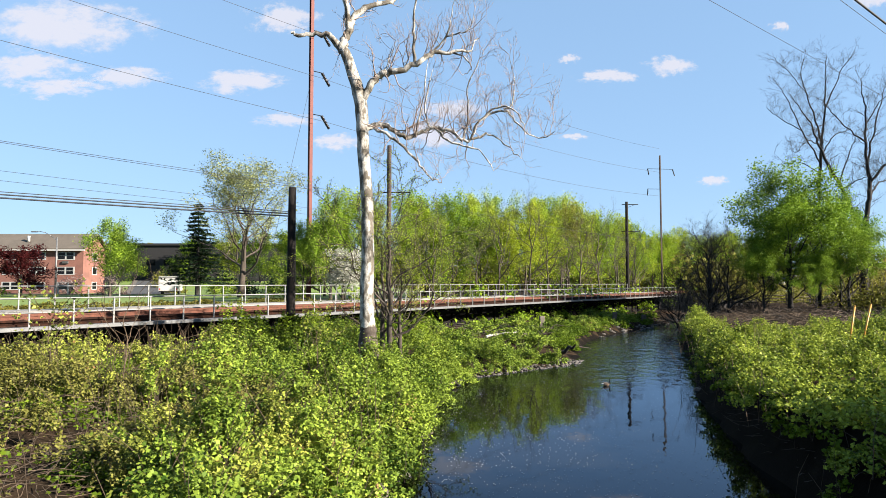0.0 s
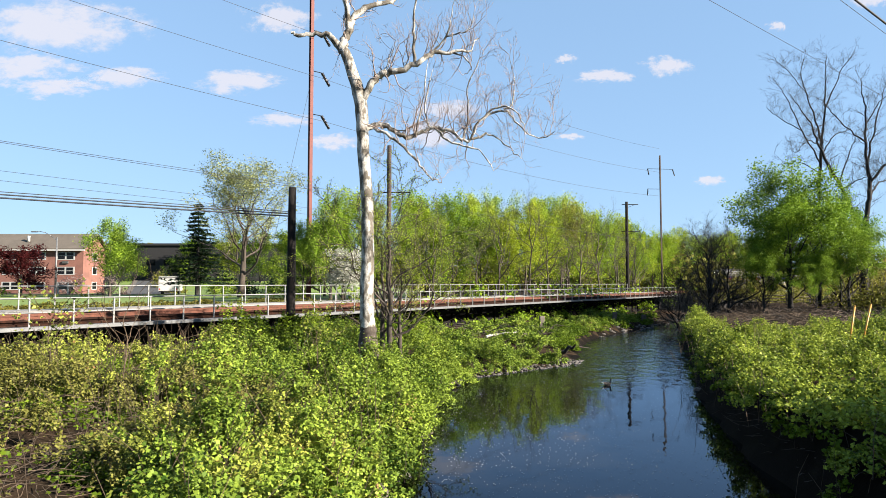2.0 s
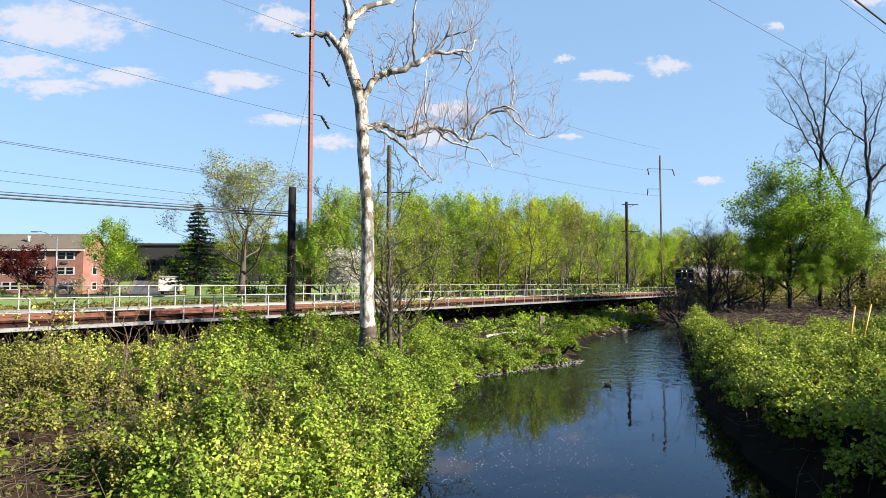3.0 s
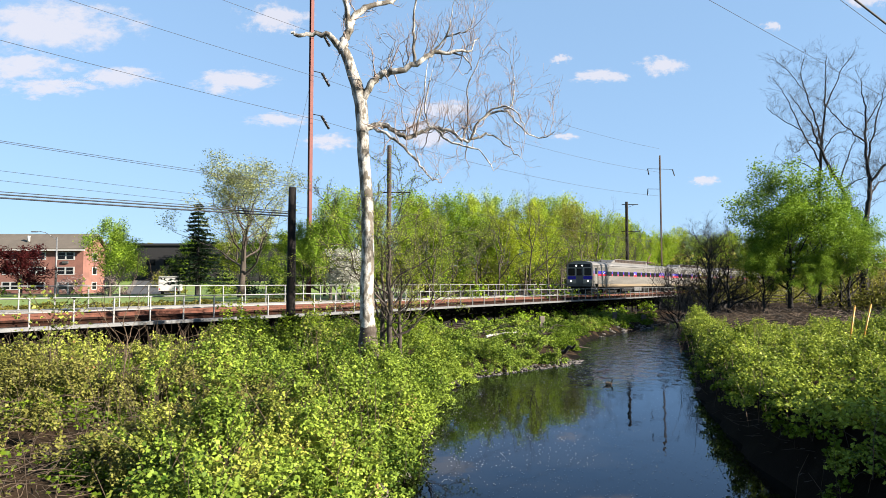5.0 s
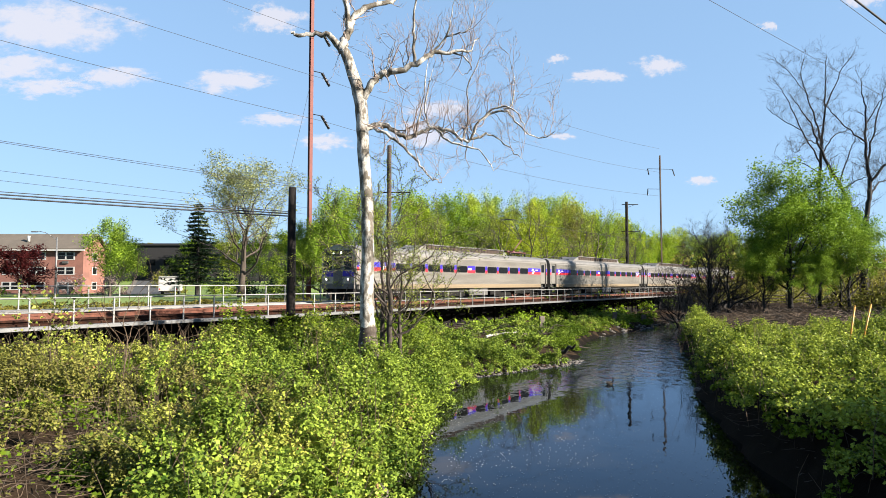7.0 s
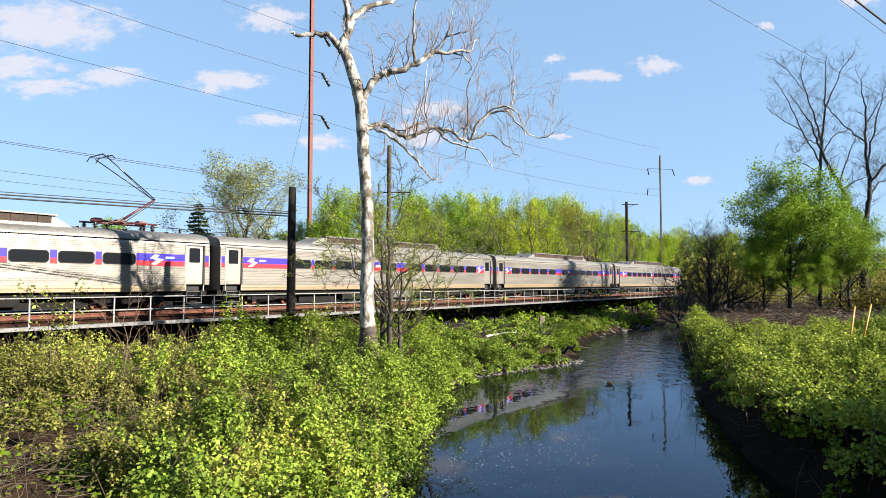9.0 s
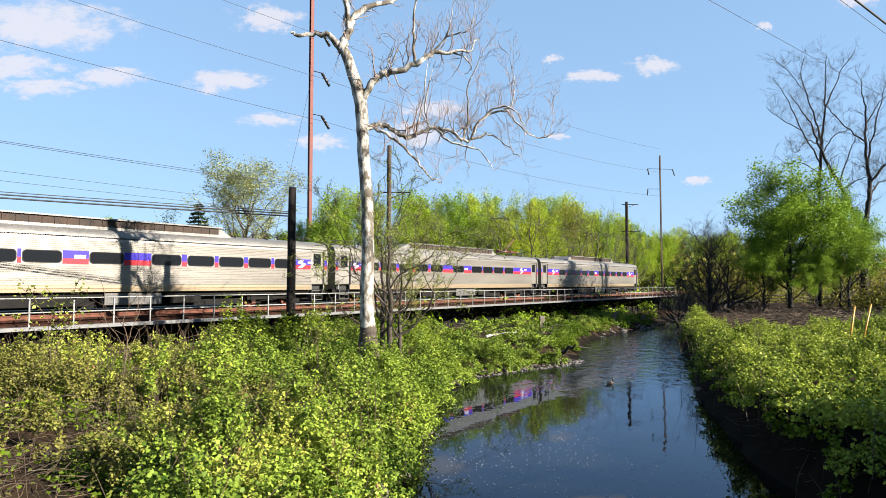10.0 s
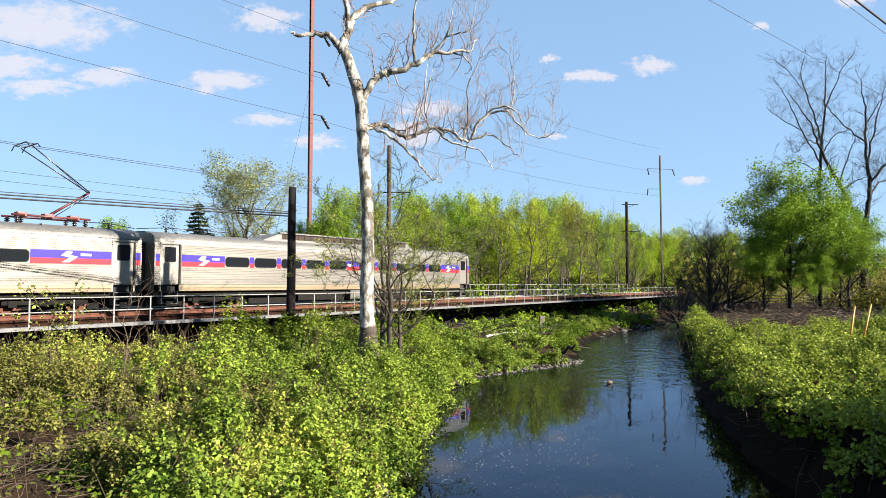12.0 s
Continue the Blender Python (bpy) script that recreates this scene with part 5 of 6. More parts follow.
    undergrowth("undergrowth", "sparse dark leaves and stems on the shaded steep bank", slope, 0.25, 0.6, 0.3, 0.7, 150, 0.11, M_LEAF_GREEN, 16, 260)
    weeds = []
    while len(weeds) < 420:
        q = BR @ Vector((rng.uniform(-35, 60), rng.uniform(34.5, 78), 0))
        if q.x < -6 or q.x > -0.05 * q.y:
            if off_track(q.x, q.y) < (54 if q.x < -14 else 44):
                weeds.append((q.x, q.y))
    undergrowth("weeds", "tall yellow-green weeds behind the far walkway", weeds, 0.5, 1.3, 0.25, 0.7, 130, 0.17, M_LEAF_WEED, 13, 150, uneven=False)
    rear = [(float(x), float(46.5 + 1.317 * x + rng.uniform(0, 7))) for x in np.arange(-6.5, 52, 0.42)]
    undergrowth("undergrowth", "leafy understorey along the wood behind the track", rear, 1.0, 2.2, 1.2, 3.2, 130, 0.34, M_LEAF_SPRING, 10, sprays=9, tight=0.2)


def build_trees():
    kinds = {
        "spring": tree_meshes(21, 14, 0.22, M_LEAF_SPRING, 0.26, 13, M_BARK, clear=0.04, limbs=13, fluff=0.42),
        "olive": tree_meshes(22, 14, 0.22, M_LEAF_OLIVE, 0.23, 8, M_BARK, clear=0.06, limbs=12, fluff=0.4),
        "spring2": tree_meshes(23, 14, 0.2, M_LEAF_SPRING, 0.25, 14, M_BARK, clear=0.03, limbs=11, fluff=0.45, spread=0.6, lift=0.14),
        "olive2": tree_meshes(24, 14, 0.2, M_LEAF_OLIVE, 0.23, 5, M_BARK, clear=0.1, limbs=10, fluff=0.4, spread=0.6, lift=0.14),
        "bare": tree_meshes(25, 14, 0.2, None, 0, 0, M_BARK, depth=4, kids=4, clear=0.3, limbs=8),
    }
    rng = np.random.default_rng(9)
    rows = []
    for x in np.arange(-13.5, 70, 3.0):
        for d, hh in ((0, 0.95), (10, 1.1)):
            s = x + rng.uniform(-1.2, 1.2)
            y = 60 + 1.0 * max(0, s + 12) + d + rng.uniform(-3, 3)
            back = float(np.interp(s / y, [0.16, 0.26, 0.42], [1.0, 1.55, 1.9]))
            s, y = s * back, y * back
            rise = np.interp(s / y, [-0.22, -0.15, -0.08, -0.02, 0.08, 0.2, 0.27, 0.31, 0.42], [0.142, 0.151, 0.166, 0.151, 0.148, 0.139, 0.115, 0.092, 0.088])
            h = (float(rise) * y + 2.0) * rng.uniform(0.80, 1.03)
            kind = rng.choice(["spring", "olive", "spring2", "olive2", "bare"], p=[0.34, 0.13, 0.32, 0.09, 0.12])
            open_lawn = s / y < -0.185 and y < 84
            mast_gap = abs(s / y - 0.352) < 0.02 and y < 150
            if not open_lawn and not mast_gap:
                rows.append((s, y, h, str(kind)))
    words = {"spring": "bright green spring tree in the wood behind the track", "spring2": "bright green spring tree in the wood behind the track",
             "olive": "olive-green budding tree in the wood behind the track", "olive2": "olive-green budding tree in the wood behind the track", "bare": "bare grey tree in the wood behind the track"}
    for s, y, h, kind in rows:
        plant("tree", kinds[kind], s, y, h, rng.uniform(0, 360), words[kind], "tree", "trees behind the track", 0.8, 2.4)
    pale = tree_meshes(31, 20, 0.42, M_LEAF_PALE, 0.22, 3, M_BARK, depth=4, kids=4, clear=0.22, limbs=13, spread=0.75, fluff=0.34, lift=0.14, twiggy=True)
    plant("tree", pale, -27.8, 86, 19.8, 0, "large pale green tree with opening leaves", "tree", wide=1.4)
    plant("spruce_tree", spruce_meshes(32, 14.5), -37.5, 95, 14.5, 0, "tall dark green spruce on the lawn", "tree", wide=1.45)
    leafy_small = tree_meshes(33, 11, 0.2, M_LEAF_FRESH, 0.23, 10, M_BARK, clear=0.1, limbs=11, fluff=0.45)
    plant("tree", leafy_small, -46, 86, 10.9, 0, "round green tree before the brick building", "tree")
    plant("tree", leafy_small, -40.5, 104, 5.2, 60, "young green tree beside the driveway", "tree", wide=0.6)
    plant("tree", leafy_small, -43.8, 106, 5.8, 160, "young green tree beside the driveway", "tree", wide=0.5)
    plant("tree", tree_meshes(34, 7, 0.15, M_LEAF_RED, 0.25, 8, M_BARK_DARK, clear=0.1, limbs=9, fluff=0.35), -61, 90, 7.4, 0, "dark red-leaved tree before the brick building", "tree", wide=1.1)
    plant("tree", tree_meshes(35, 6.2, 0.12, M_BLOSSOM, 0.2, 9, M_BARK, clear=0.1, limbs=9, fluff=0.3), -9.0, 57, 5.2, 0, "small tree in full white blossom", "tree")
    dim = tree_meshes(36, 12, 0.25, M_LEAF_GREEN, 0.35, 7, M_BARK_DARK, clear=0.05, limbs=12, fluff=0.55)
    for k, (x, y, h) in enumerate(((-47, 160, 13), (-58, 168, 13.5), (-70, 172, 12), (-38, 150, 13), (-24, 122, 12.5), (-17.5, 92, 11), (-86, 165, 13))):
        plant("tree", dim, x, y, h, 50 * k, "dark green tree behind the lawn", "tree", "trees behind the lawn")
    big = tree_meshes(41, 13, 0.28, M_LEAF_FRESH, 0.22, 11, M_BARK_DARK, depth=4, kids=3, clear=0.14, limbs=15, fluff=0.36, ratio=0.66)
    plant("tree", big, 31.2, 56, 13.3, 40, "dense fresh green tree on the opposite bank", "tree", wide=0.95)
    plant("tree", big, 37.0, 58, 11.0, 150, "fresh green tree on the opposite bank", "tree", wide=0.75)
    plant("tree", big, -11.6, 64.0, 10.8, 220, "dense fresh green tree behind the track", "tree", wide=0.62)
    plant("tree", big, -14.8, 66.0, 8.6, 60, "dense fresh green tree behind the track", "tree", wide=0.6)
    for x, y, h, turn in ((35.5, 54.5, 8.0, 80), (33.5, 60, 10.0, 300), (28.6, 55.5, 7.0, 10), (32.0, 53.5, 5.5, 200)):
        plant("tree", big, x, y, h, turn, "fresh green tree on the opposite bank", "tree", "green trees on the opposite bank", 0.9)
    for x, y, h, turn in ((10.6, 76, 15.6, 0), (21.5, 86, 14.4, 90), (13.5, 80, 13.0, 200), (30.0, 97, 12.5, 45), (24.5, 88, 12.0, 150), (-1.0, 64, 11.5, 20), (3.6, 67, 9.5, 260), (6.4, 71, 13.2, 310), (16.6, 82, 11.0, 120), (18.3, 83, 14.0, 10), (27.4, 92, 10.5, 70)):
        plant("tree", kinds["bare"], x, y, h, turn, "bare grey tree at the edge of the wood", "tree", "bare trees behind the track", 0.8, 2.4)
    # Out-of-view tree, added only to throw shade on the near right bank.
    plant("tree", big, 17.6, 7.2, 7.0, 100, "unseen tree added to shade the near right bank", "tree")
    # Three trees outside the view, added to dapple the brush with shade.
    for x, y, h, turn in ((52.0, 39.5, 11.0, 0), (57.0, 43.5, 12.0, 120), (49.0, 34.0, 9.5, 240)):
        plant("tree", kinds["olive"], x, y, h, turn, "unseen olive tree added to shade the brush on the opposite bank", "tree", "trees behind the opposite bank")
    thicket = tree_meshes(44, 11, 0.2, None, 0, 0, M_BARK_DARK, depth=4, kids=5, clear=0.05, limbs=10, spread=0.75)
    for x, y, h, turn in ((26.0, 61, 10.5, 0), (24.0, 63.5, 9.0, 100), (28.5, 66, 10.5, 200), (26.8, 58.5, 9.5, 300), (27.2, 63.5, 11.5, 150)):
        plant("tree", thicket, x, y, h, turn, "bare tangled dark tree at the bridge end", "tree", "bare trees at the bridge end")
    shrub = tree_meshes(45, 8, 0.17, M_LEAF_YOUNG_SUNLIT, 0.065, 4, M_BARK, depth=4, kids=3, clear=0.15, limbs=10, spread=1.0, fluff=0.09, bend=0.2, tip=0.011, twiggy=True)
    for x, y, h, turn in ((-2.15, 25.2, 8.8, 0), (-1.75, 25.6, 6.2, 110), (-2.5, 25.7, 7.2, 230)):
        plant("tree", shrub, x, y, h, turn, "thin many-stemmed budding tree beside the sycamore", "tree", "budding stems beside the sycamore")


# ---- the neighbourhood beyond the track ----
def ribbon(name, pts, width, mat, label, lift):
    """A strip that lies on the land along a line."""
    V, F = [], []
    p = [Vector(q) for q in pts]
    fine = [a.lerp(b, k / 12) for a, b in zip(p, p[1:]) for k in range(12)] + [p[-1]]
    for i, q in enumerate(fine):
        t = (fine[min(i + 1, len(fine) - 1)] - fine[max(i - 1, 0)]).normalized()
        n = Vector((-t.y, t.x))
        for sg in (-1, -0.33, 0.33, 1):
            r = q + n * sg * width / 2
            V.append((r.x, r.y, gz(r.x, r.y) + lift))
    for i in range(len(fine) - 1):
        for j in range(3):
            F.append((4 * i + j, 4 * i + j + 1, 4 * i + j + 5, 4 * i + j + 4))
    tagged(new(name, mesh_arrays(name, np.array(V), np.array(F), mat)), label, "road", kind="structure")


def build_streets():
    ribbon("road", [(-130, 112), (-45, 108)], 6.0, M_ASPHALT, "narrow grey asphalt street", 0.06)
    ribbon("road", [(-52, 110.5), (-58, 124), (-70, 150), (-84, 182)], 8.0, M_ASPHALT, "asphalt driveway up to the houses", 0.09)
    ribbon("pavement", [(-58.5, 114), (-63.5, 126), (-76, 153), (-90, 183)], 1.1, M_CONCRETE, "pale concrete kerb strip beside the driveway", 0.16)
    ribbon("pavement", [(-130, 116), (-59, 112.6)], 0.9, M_CONCRETE, "pale concrete kerb strip beside the street", 0.14)


def build_apartment_block():
    x0, x1, y0, y1, zb, ze, zr = -125.0, -66.0, 114.0, 121.5, 2.2, 10.6, 13.5
    hb = holder("apartment_building", pose(0, 0, 0), "three-storey red brick apartment building with grey shingle roof", "building")
    part("wall", made_box(x0, x1, y0, y1, zb - 1, ze), M_BRICK, hb)
    gable = bmesh.new()
    prism(gable, [(y0, ze), (y1, ze), ((y0 + y1) / 2, zr - 0.15)], 0, 0.3)
    bmesh.ops.rotate(gable, verts=gable.verts, cent=(0, 0, 0), matrix=Matrix.Rotation(radians(90), 3, "Z"))
    bmesh.ops.translate(gable, verts=gable.verts, vec=(x1, 0, 0))
    part("gable", gable, M_BRICK, hb)
    roof = bmesh.new()
    ym = (y0 + y1) / 2
    for ya, yb in ((y0 - 0.7, ym), (y1 + 0.7, ym)):
        v = [roof.verts.new(q) for q in ((x0, ya, ze - 0.1), (x1 + 0.6, ya, ze - 0.1), (x1 + 0.6, yb, zr), (x0, yb, zr), (x0, ya, ze + 0.15), (x1 + 0.6, ya, ze + 0.15), (x1 + 0.6, yb, zr + 0.25), (x0, yb, zr + 0.25))]
        for q in ((0, 1, 2, 3), (4, 5, 6, 7), (0, 1, 5, 4), (1, 2, 6, 5), (2, 3, 7, 6), (0, 3, 7, 4)):
            roof.faces.new([v[i] for i in q])
    part("roof", roof, M_ROOF, hb)
    part("gutter", made_box(x0, x1 + 0.6, y0 - 0.85, y0 - 0.71, ze - 0.3, ze - 0.02), M_TRIM, hb)
    for x in (-104, -98.5, -77):
        part("roof_vent", rod(bmesh.new(), (x, ym - 2.5, zr - 1.4), (x, ym - 2.5, zr - 0.3), 0.25, n=8), M_TRIM, hb)
    for x in (-69.2, -74.5, -79.2, -84.5, -88.6, -93.5):
        for k in range(3):
            z = 3.2 + 2.75 * k
            w = part("window", made_box(x - 1.65, x + 1.65, y0 - 0.06, y0 - 0.003, z, z + 1.45), M_TRIM, hb)
            for q in (-0.78, 0.78):
                pn = part("pane", made_box(x + q - 0.62, x + q + 0.62, y0 - 0.075, y0 - 0.062, z + 0.12, z + 1.33), M_GLASS_DARK, w)
                part("sash_bar", made_box(x + q - 0.62, x + q + 0.62, y0 - 0.09, y0 - 0.077, z + 0.68, z + 0.76), M_TRIM, w)
        part("wall_vent", made_box(x - 0.6, x + 0.5, y0 - 0.25, y0 - 0.002, 8.0, 8.45, 0.03), M_GREYBOX, hb, "grey air conditioner box under a window")
    for y in (117.7,):
        for k in range(3):
            z = 3.2 + 2.75 * k
            w = part("window", made_box(x1 + 0.003, x1 + 0.06, y - 0.8, y + 0.8, z, z + 1.45), M_TRIM, hb)
            part("pane", made_box(x1 + 0.062, x1 + 0.075, y - 0.66, y + 0.66, z + 0.12, z + 1.33), M_GLASS_DARK, w)


def build_far_hall():
    hb = holder("hall", pose(0, 0, 0), "long dark flat-roofed building far behind the trees", "building")
    part("wall", made_box(-97, -34, 178, 200, 3, 15.2), M_DARKROOF, hb)
    part("roof", made_box(-97.5, -33.5, 177.5, 200.5, 15.2, 15.8), M_DARKROOF, hb)
    for k in range(12):
        part("window", made_box(-95 + k * 5, -92.4 + k * 5, 177.94, 177.997, 9.5, 11.2), M_GLASS_DARK, hb)


def build_van():
    vn = holder("box_trailer", pose(-46.8, 107.0, gz(-46.8, 107) + 0.1, 0, 0, 14), "white box trailer parked on the driveway", "trailer")
    body = made_box(-1.55, 1.55, -2.2, 2.4, 0.55, 3.0, 0.06)
    part("body", body, M_VAN, vn)
    part("rear_door", made_box(-1.4, 1.4, -2.23, -2.203, 0.7, 2.75), M_VAN, vn)
    part("top_trim", made_box(-1.5, 1.5, -2.25, -2.2, 2.8, 2.93), M_GREYBOX, vn)
    part("bumper", made_box(-1.4, 1.4, -2.4, -2.2, 0.42, 0.56), M_UNDER, vn)
    for x in (-1.4, 1.25):
        part("tail_lamp", made_box(x, x + 0.15, -2.26, -2.232, 0.75, 1.0), M_CARRED, vn)
        for y in (-0.4, 0.7):
            part("wheel", rod(bmesh.new(), (x - 0.02, y, 0.36), (x + 0.2, y, 0.36), 0.36, n=16), M_RUBBER, vn)


def build_street_lamp():
    x, y = -61.0, 98.0
    sl = holder("street_lamp", pose(x, y, gz(x, y)), "tall grey street lamp with a curved arm", "lamp post")
    part("pole", rod(bmesh.new(), (0, 0, 0), (0, 0, 9.2), 0.17, 0.1, n=10), M_GALV, sl)
    bm = bmesh.new()
    pts = [(0, 0, 8.7), (-0.9, 0, 9.4), (-1.9, 0, 9.95), (-2.8, 0, 10.15), (-3.3, 0, 10.1)]
    for a, b in zip(pts, pts[1:]):
        rod(bm, a, b, 0.05, n=7)
    part("arm", bm, M_GALV, sl)
    part("lamp_head", made_box(-4.1, -3.2, -0.16, 0.16, 9.98, 10.16, 0.05), M_GREYBOX, sl)


def build_sign():
    sg = holder("yard_sign", pose(-58.6, 96, gz(-58.6, 96) + 0.2), "white board sign between two posts on the lawn", "sign")
    for x in (-0.75, 0.75):
        part("post", made_box(x - 0.09, x + 0.09, -0.09, 0.09, 0, 1.75, 0.02), M_TRIM, sg)
    part("board", made_box(-0.66, 0.66, -0.04, 0.04, 0.85, 1.5), M_GREYBOX, sg)


def round_bush(x, y, r, h, mat, seed, label):
    rng = np.random.default_rng(seed)
    ob = holder("bush", pose(x, y, gz(x, y) - 0.1), label, "bush", "bushes on the lawn")
    paths = [[(0, 0, 0, 0.06), (rng.normal(0, r * 0.3), rng.normal(0, r * 0.3), h * 0.5, 0.03), (rng.normal(0, r * 0.6), rng.normal(0, r * 0.6), h * 0.85, 0.01)] for k in range(7)]
    v, f = tube_arrays(paths)
    shared("stems", mesh_arrays("stems", v, f, M_BARK, True), ob)
    pts = bush_points(rng, np.zeros((1, 3)), np.array([r]), np.array([h]), 900)
    v, f = leaf_arrays(pts, 0.28, rng, slim=0.8)
    shared("crown", mesh_arrays("crown", v, f, mat), ob)


def build_lawn_bushes():
    for k, (x, y, r, h, mat, label) in enumerate((
            (-40.5, 111, 1.5, 2.9, M_LEAF_BANK, "clipped round green bush on the lawn"), (-37.4, 113, 2.2, 3.2, M_LEAF_GREEN, "wide green bush on the lawn"),
            (-30.2, 110, 1.6, 3.0, M_LEAF_BANK, "clipped round green bush on the lawn"), (-31.5, 100, 2.4, 5.2, M_LEAF_SPRUCE, "dark evergreen bush on the lawn"),
            (-66.5, 92, 2.0, 2.3, M_LEAF_SPRING, "bright green bush by the street"), (-55.5, 104, 2.3, 3.0, M_PINK, "pink-flowering bush before the brick building"),
            (-63, 105, 2.4, 3.2, M_PINK, "pink-flowering bush before the brick building"), (-50.5, 118, 2.2, 3.4, M_LEAF_OLIVE, "olive-green bush by the driveway"),
            (-48.5, 140, 2.4, 4.2, M_LEAF_BANK, "green bush by the driveway"), (-64, 140, 2.6, 4.5, M_LEAF_OLIVE, "olive-green bush by the driveway"),
            (-23.5, 92, 2.6, 4.2, M_LEAF_GREEN, "wide dark green bush near the tall mast"), (-20, 84, 2.2, 4.5, M_LEAF_GREEN, "wide dark green bush near the tall mast"),
            (-26, 102, 3.0, 5.5, M_LEAF_SPRUCE, "dark evergreen bush on the lawn"))):
        round_bush(x, y, r, h, mat, 100 + k, label)


def build_far_woods():
    rng = np.random.default_rng(77)
    c = []
    for k in range(900):
        a = rng.uniform(-0.75, 1.1)
        d = rng.uniform(190, 270)
        c.append((a * d, d, 2.0))
    c = np.array(c)
    pts = bush_points(rng, c, rng.uniform(3, 6, len(c)), rng.uniform(5, 14, len(c)), 60)
    v, f = leaf_arrays(pts, 1.9, rng, slim=0.8)
    tagged(new("far_woods", mesh_arrays("far_woods", v, f, M_LEAF_OLIVE)), "distant olive-green and brown woods on the horizon", "woods", kind="stuff")
    # scrub that closes the opposite bank
    c = []
    for k in range(260):
        x = rng.uniform(30, 110)
        y = rng.uniform(70, 105) + 0.2 * (x - 30)
        c.append((x, y, 2.0))
    for k in range(60):
        c.append((rng.uniform(36, 52), rng.uniform(46, 60), 1.9))
    c = np.array([q for q in c if off_track(q[0], q[1]) < 24])
    pts = bush_points(rng, c, rng.uniform(1.2, 2.6, len(c)), rng.uniform(1.5, 5.5, len(c)), 160)
    v, f = leaf_arrays(pts, 0.34, rng, slim=0.5)
    tagged(new("scrub", mesh_arrays("scrub", v, f, M_LEAF_OLIVE)), "olive and brown scrub behind the trees of the opposite bank", "scrub", kind="stuff")
    paths = []
    for k in range(500):
        x, y = rng.uniform(36, 62), rng.uniform(44, 66)
        h = rng.uniform(2, 6.5)
        lean = rng.normal(0, 0.25, 2)
        paths.append([(x, y, 1.8, 0.03), (x + lean[0] * h * 0.5, y + lean[1] * h * 0.5, 1.8 + h * 0.6, 0.02), (x + lean[0] * h * 1.2, y + lean[1] * h * 1.2, 1.8 + h, 0.006)])
    for k in range(420):
        x, y = rng.uniform(23, 31), rng.uniform(58, 67)
        h = rng.uniform(0.8, 4.0)
        lean = rng.normal(0, 0.35, 2)
        paths.append([(x, y, 1.6, 0.025), (x + lean[0] * h * 0.5, y + lean[1] * h * 0.5, 1.6 + h * 0.6, 0.018), (x + lean[0] * h * 1.2, y + lean[1] * h * 1.2, 1.6 + h, 0.006)])
    v, f = tube_arrays(paths)
    tagged(new("thicket", mesh_arrays("thicket", v, f, M_BARK)), "bare brown brush thicket on the opposite bank", "thicket", kind="stuff")


# ---- on the banks ----
def stone_mesh(seed):
    rng = np.random.default_rng(seed)
    bm = bmesh.new()
    bmesh.ops.create_icosphere(bm, subdivisions=1, radius=1.0)
    for v in bm.verts:
        v.co *= rng.uniform(0.75, 1.15)
        v.co.z *= 0.55
    return mesh_of(bm, "stone", M_STONE)


def build_stones():
    rng = np.random.default_rng(3)
    kinds = [stone_mesh(k) for k in range(5)]
    spots = []
    for k in range(240):
        y = rng.uniform(29.2, 35.8)
        spots.append((float(left_bank(y)) - rng.uniform(-0.2, 1.3), y, rng.uniform(0.045, 0.12)))
    for k in range(12):
        spots.append((10.4 + rng.normal(0, 0.45), 27.3 + rng.normal(0, 1.2), rng.uniform(0.12, 0.28)))
    for k in range(40):
        y = rng.uniform(50, 66)
        spots.append((float(left_bank(y)) - rng.uniform(-0.3, 1.2), y, rng.uniform(0.1, 0.3)))
    for k in range(24):
        y = rng.uniform(12, 28)
        spots.append((float(left_bank(y)) + rng.uniform(-0.3, 0.2), y, rng.uniform(0.06, 0.16)))
    for k, (x, y, r) in enumerate(spots):
        ob = new("stone", kinds[k % 5])
        ob.matrix_basis = pose(x, y, max(gz(x, y), -0.12) + r * 0.2, 0, 0, rng.uniform(0, 360))
        ob.scale = (r, r * rng.uniform(0.7, 1.3), r)
        tagged(ob, "grey-brown creek stone at the water's edge", "stone", "stones along the creek")


def limb_thing(name, a, b, r, mat, label, seed):
    rng = np.random.default_rng(seed)
    a, b = np.array(a, float), np.array(b, float)
    pts = [(*(a + (b - a) * k / 5 + rng.normal(0, 0.06, 3) * (0 < k < 5)), r * (1 - 0.1 * k)) for k in range(6)]
    v, f = tube_arrays([smooth_path(pts, 3)], 8)
    tagged(new(name, mesh_arrays(name, v, f, mat, True)), label, "log")


def brush(name, label, n, spot, lo, hi, r, mat, seed):
    rng = np.random.default_rng(seed)
    paths = []
    for k in range(n):
        x, y = spot(rng)
        z = gz(x, y) + rng.uniform(0.02, 0.35)
        a, L, tilt = rng.uniform(0, math.tau), rng.uniform(lo, hi), rng.normal(0.05, 0.2)
        p = np.array((x, y, z))
        w = np.array((math.cos(a), math.sin(a), tilt))
        rr = r * rng.uniform(0.5, 1.6)
        paths.append([(*p, rr), (*(p + w * L * 0.5 + rng.normal(0, 0.06 * L, 3)), rr * 0.8), (*(p + w * L), rr * 0.3)])
    v, f = tube_arrays(paths)
    tagged(new(name, mesh_arrays(name, v, f, mat)), label, "brush", kind="stuff")


def bank_spot(g):
    y = g.uniform(10, 50)
    return float(right_bank(y)) + g.uniform(0.05, 0.8), y


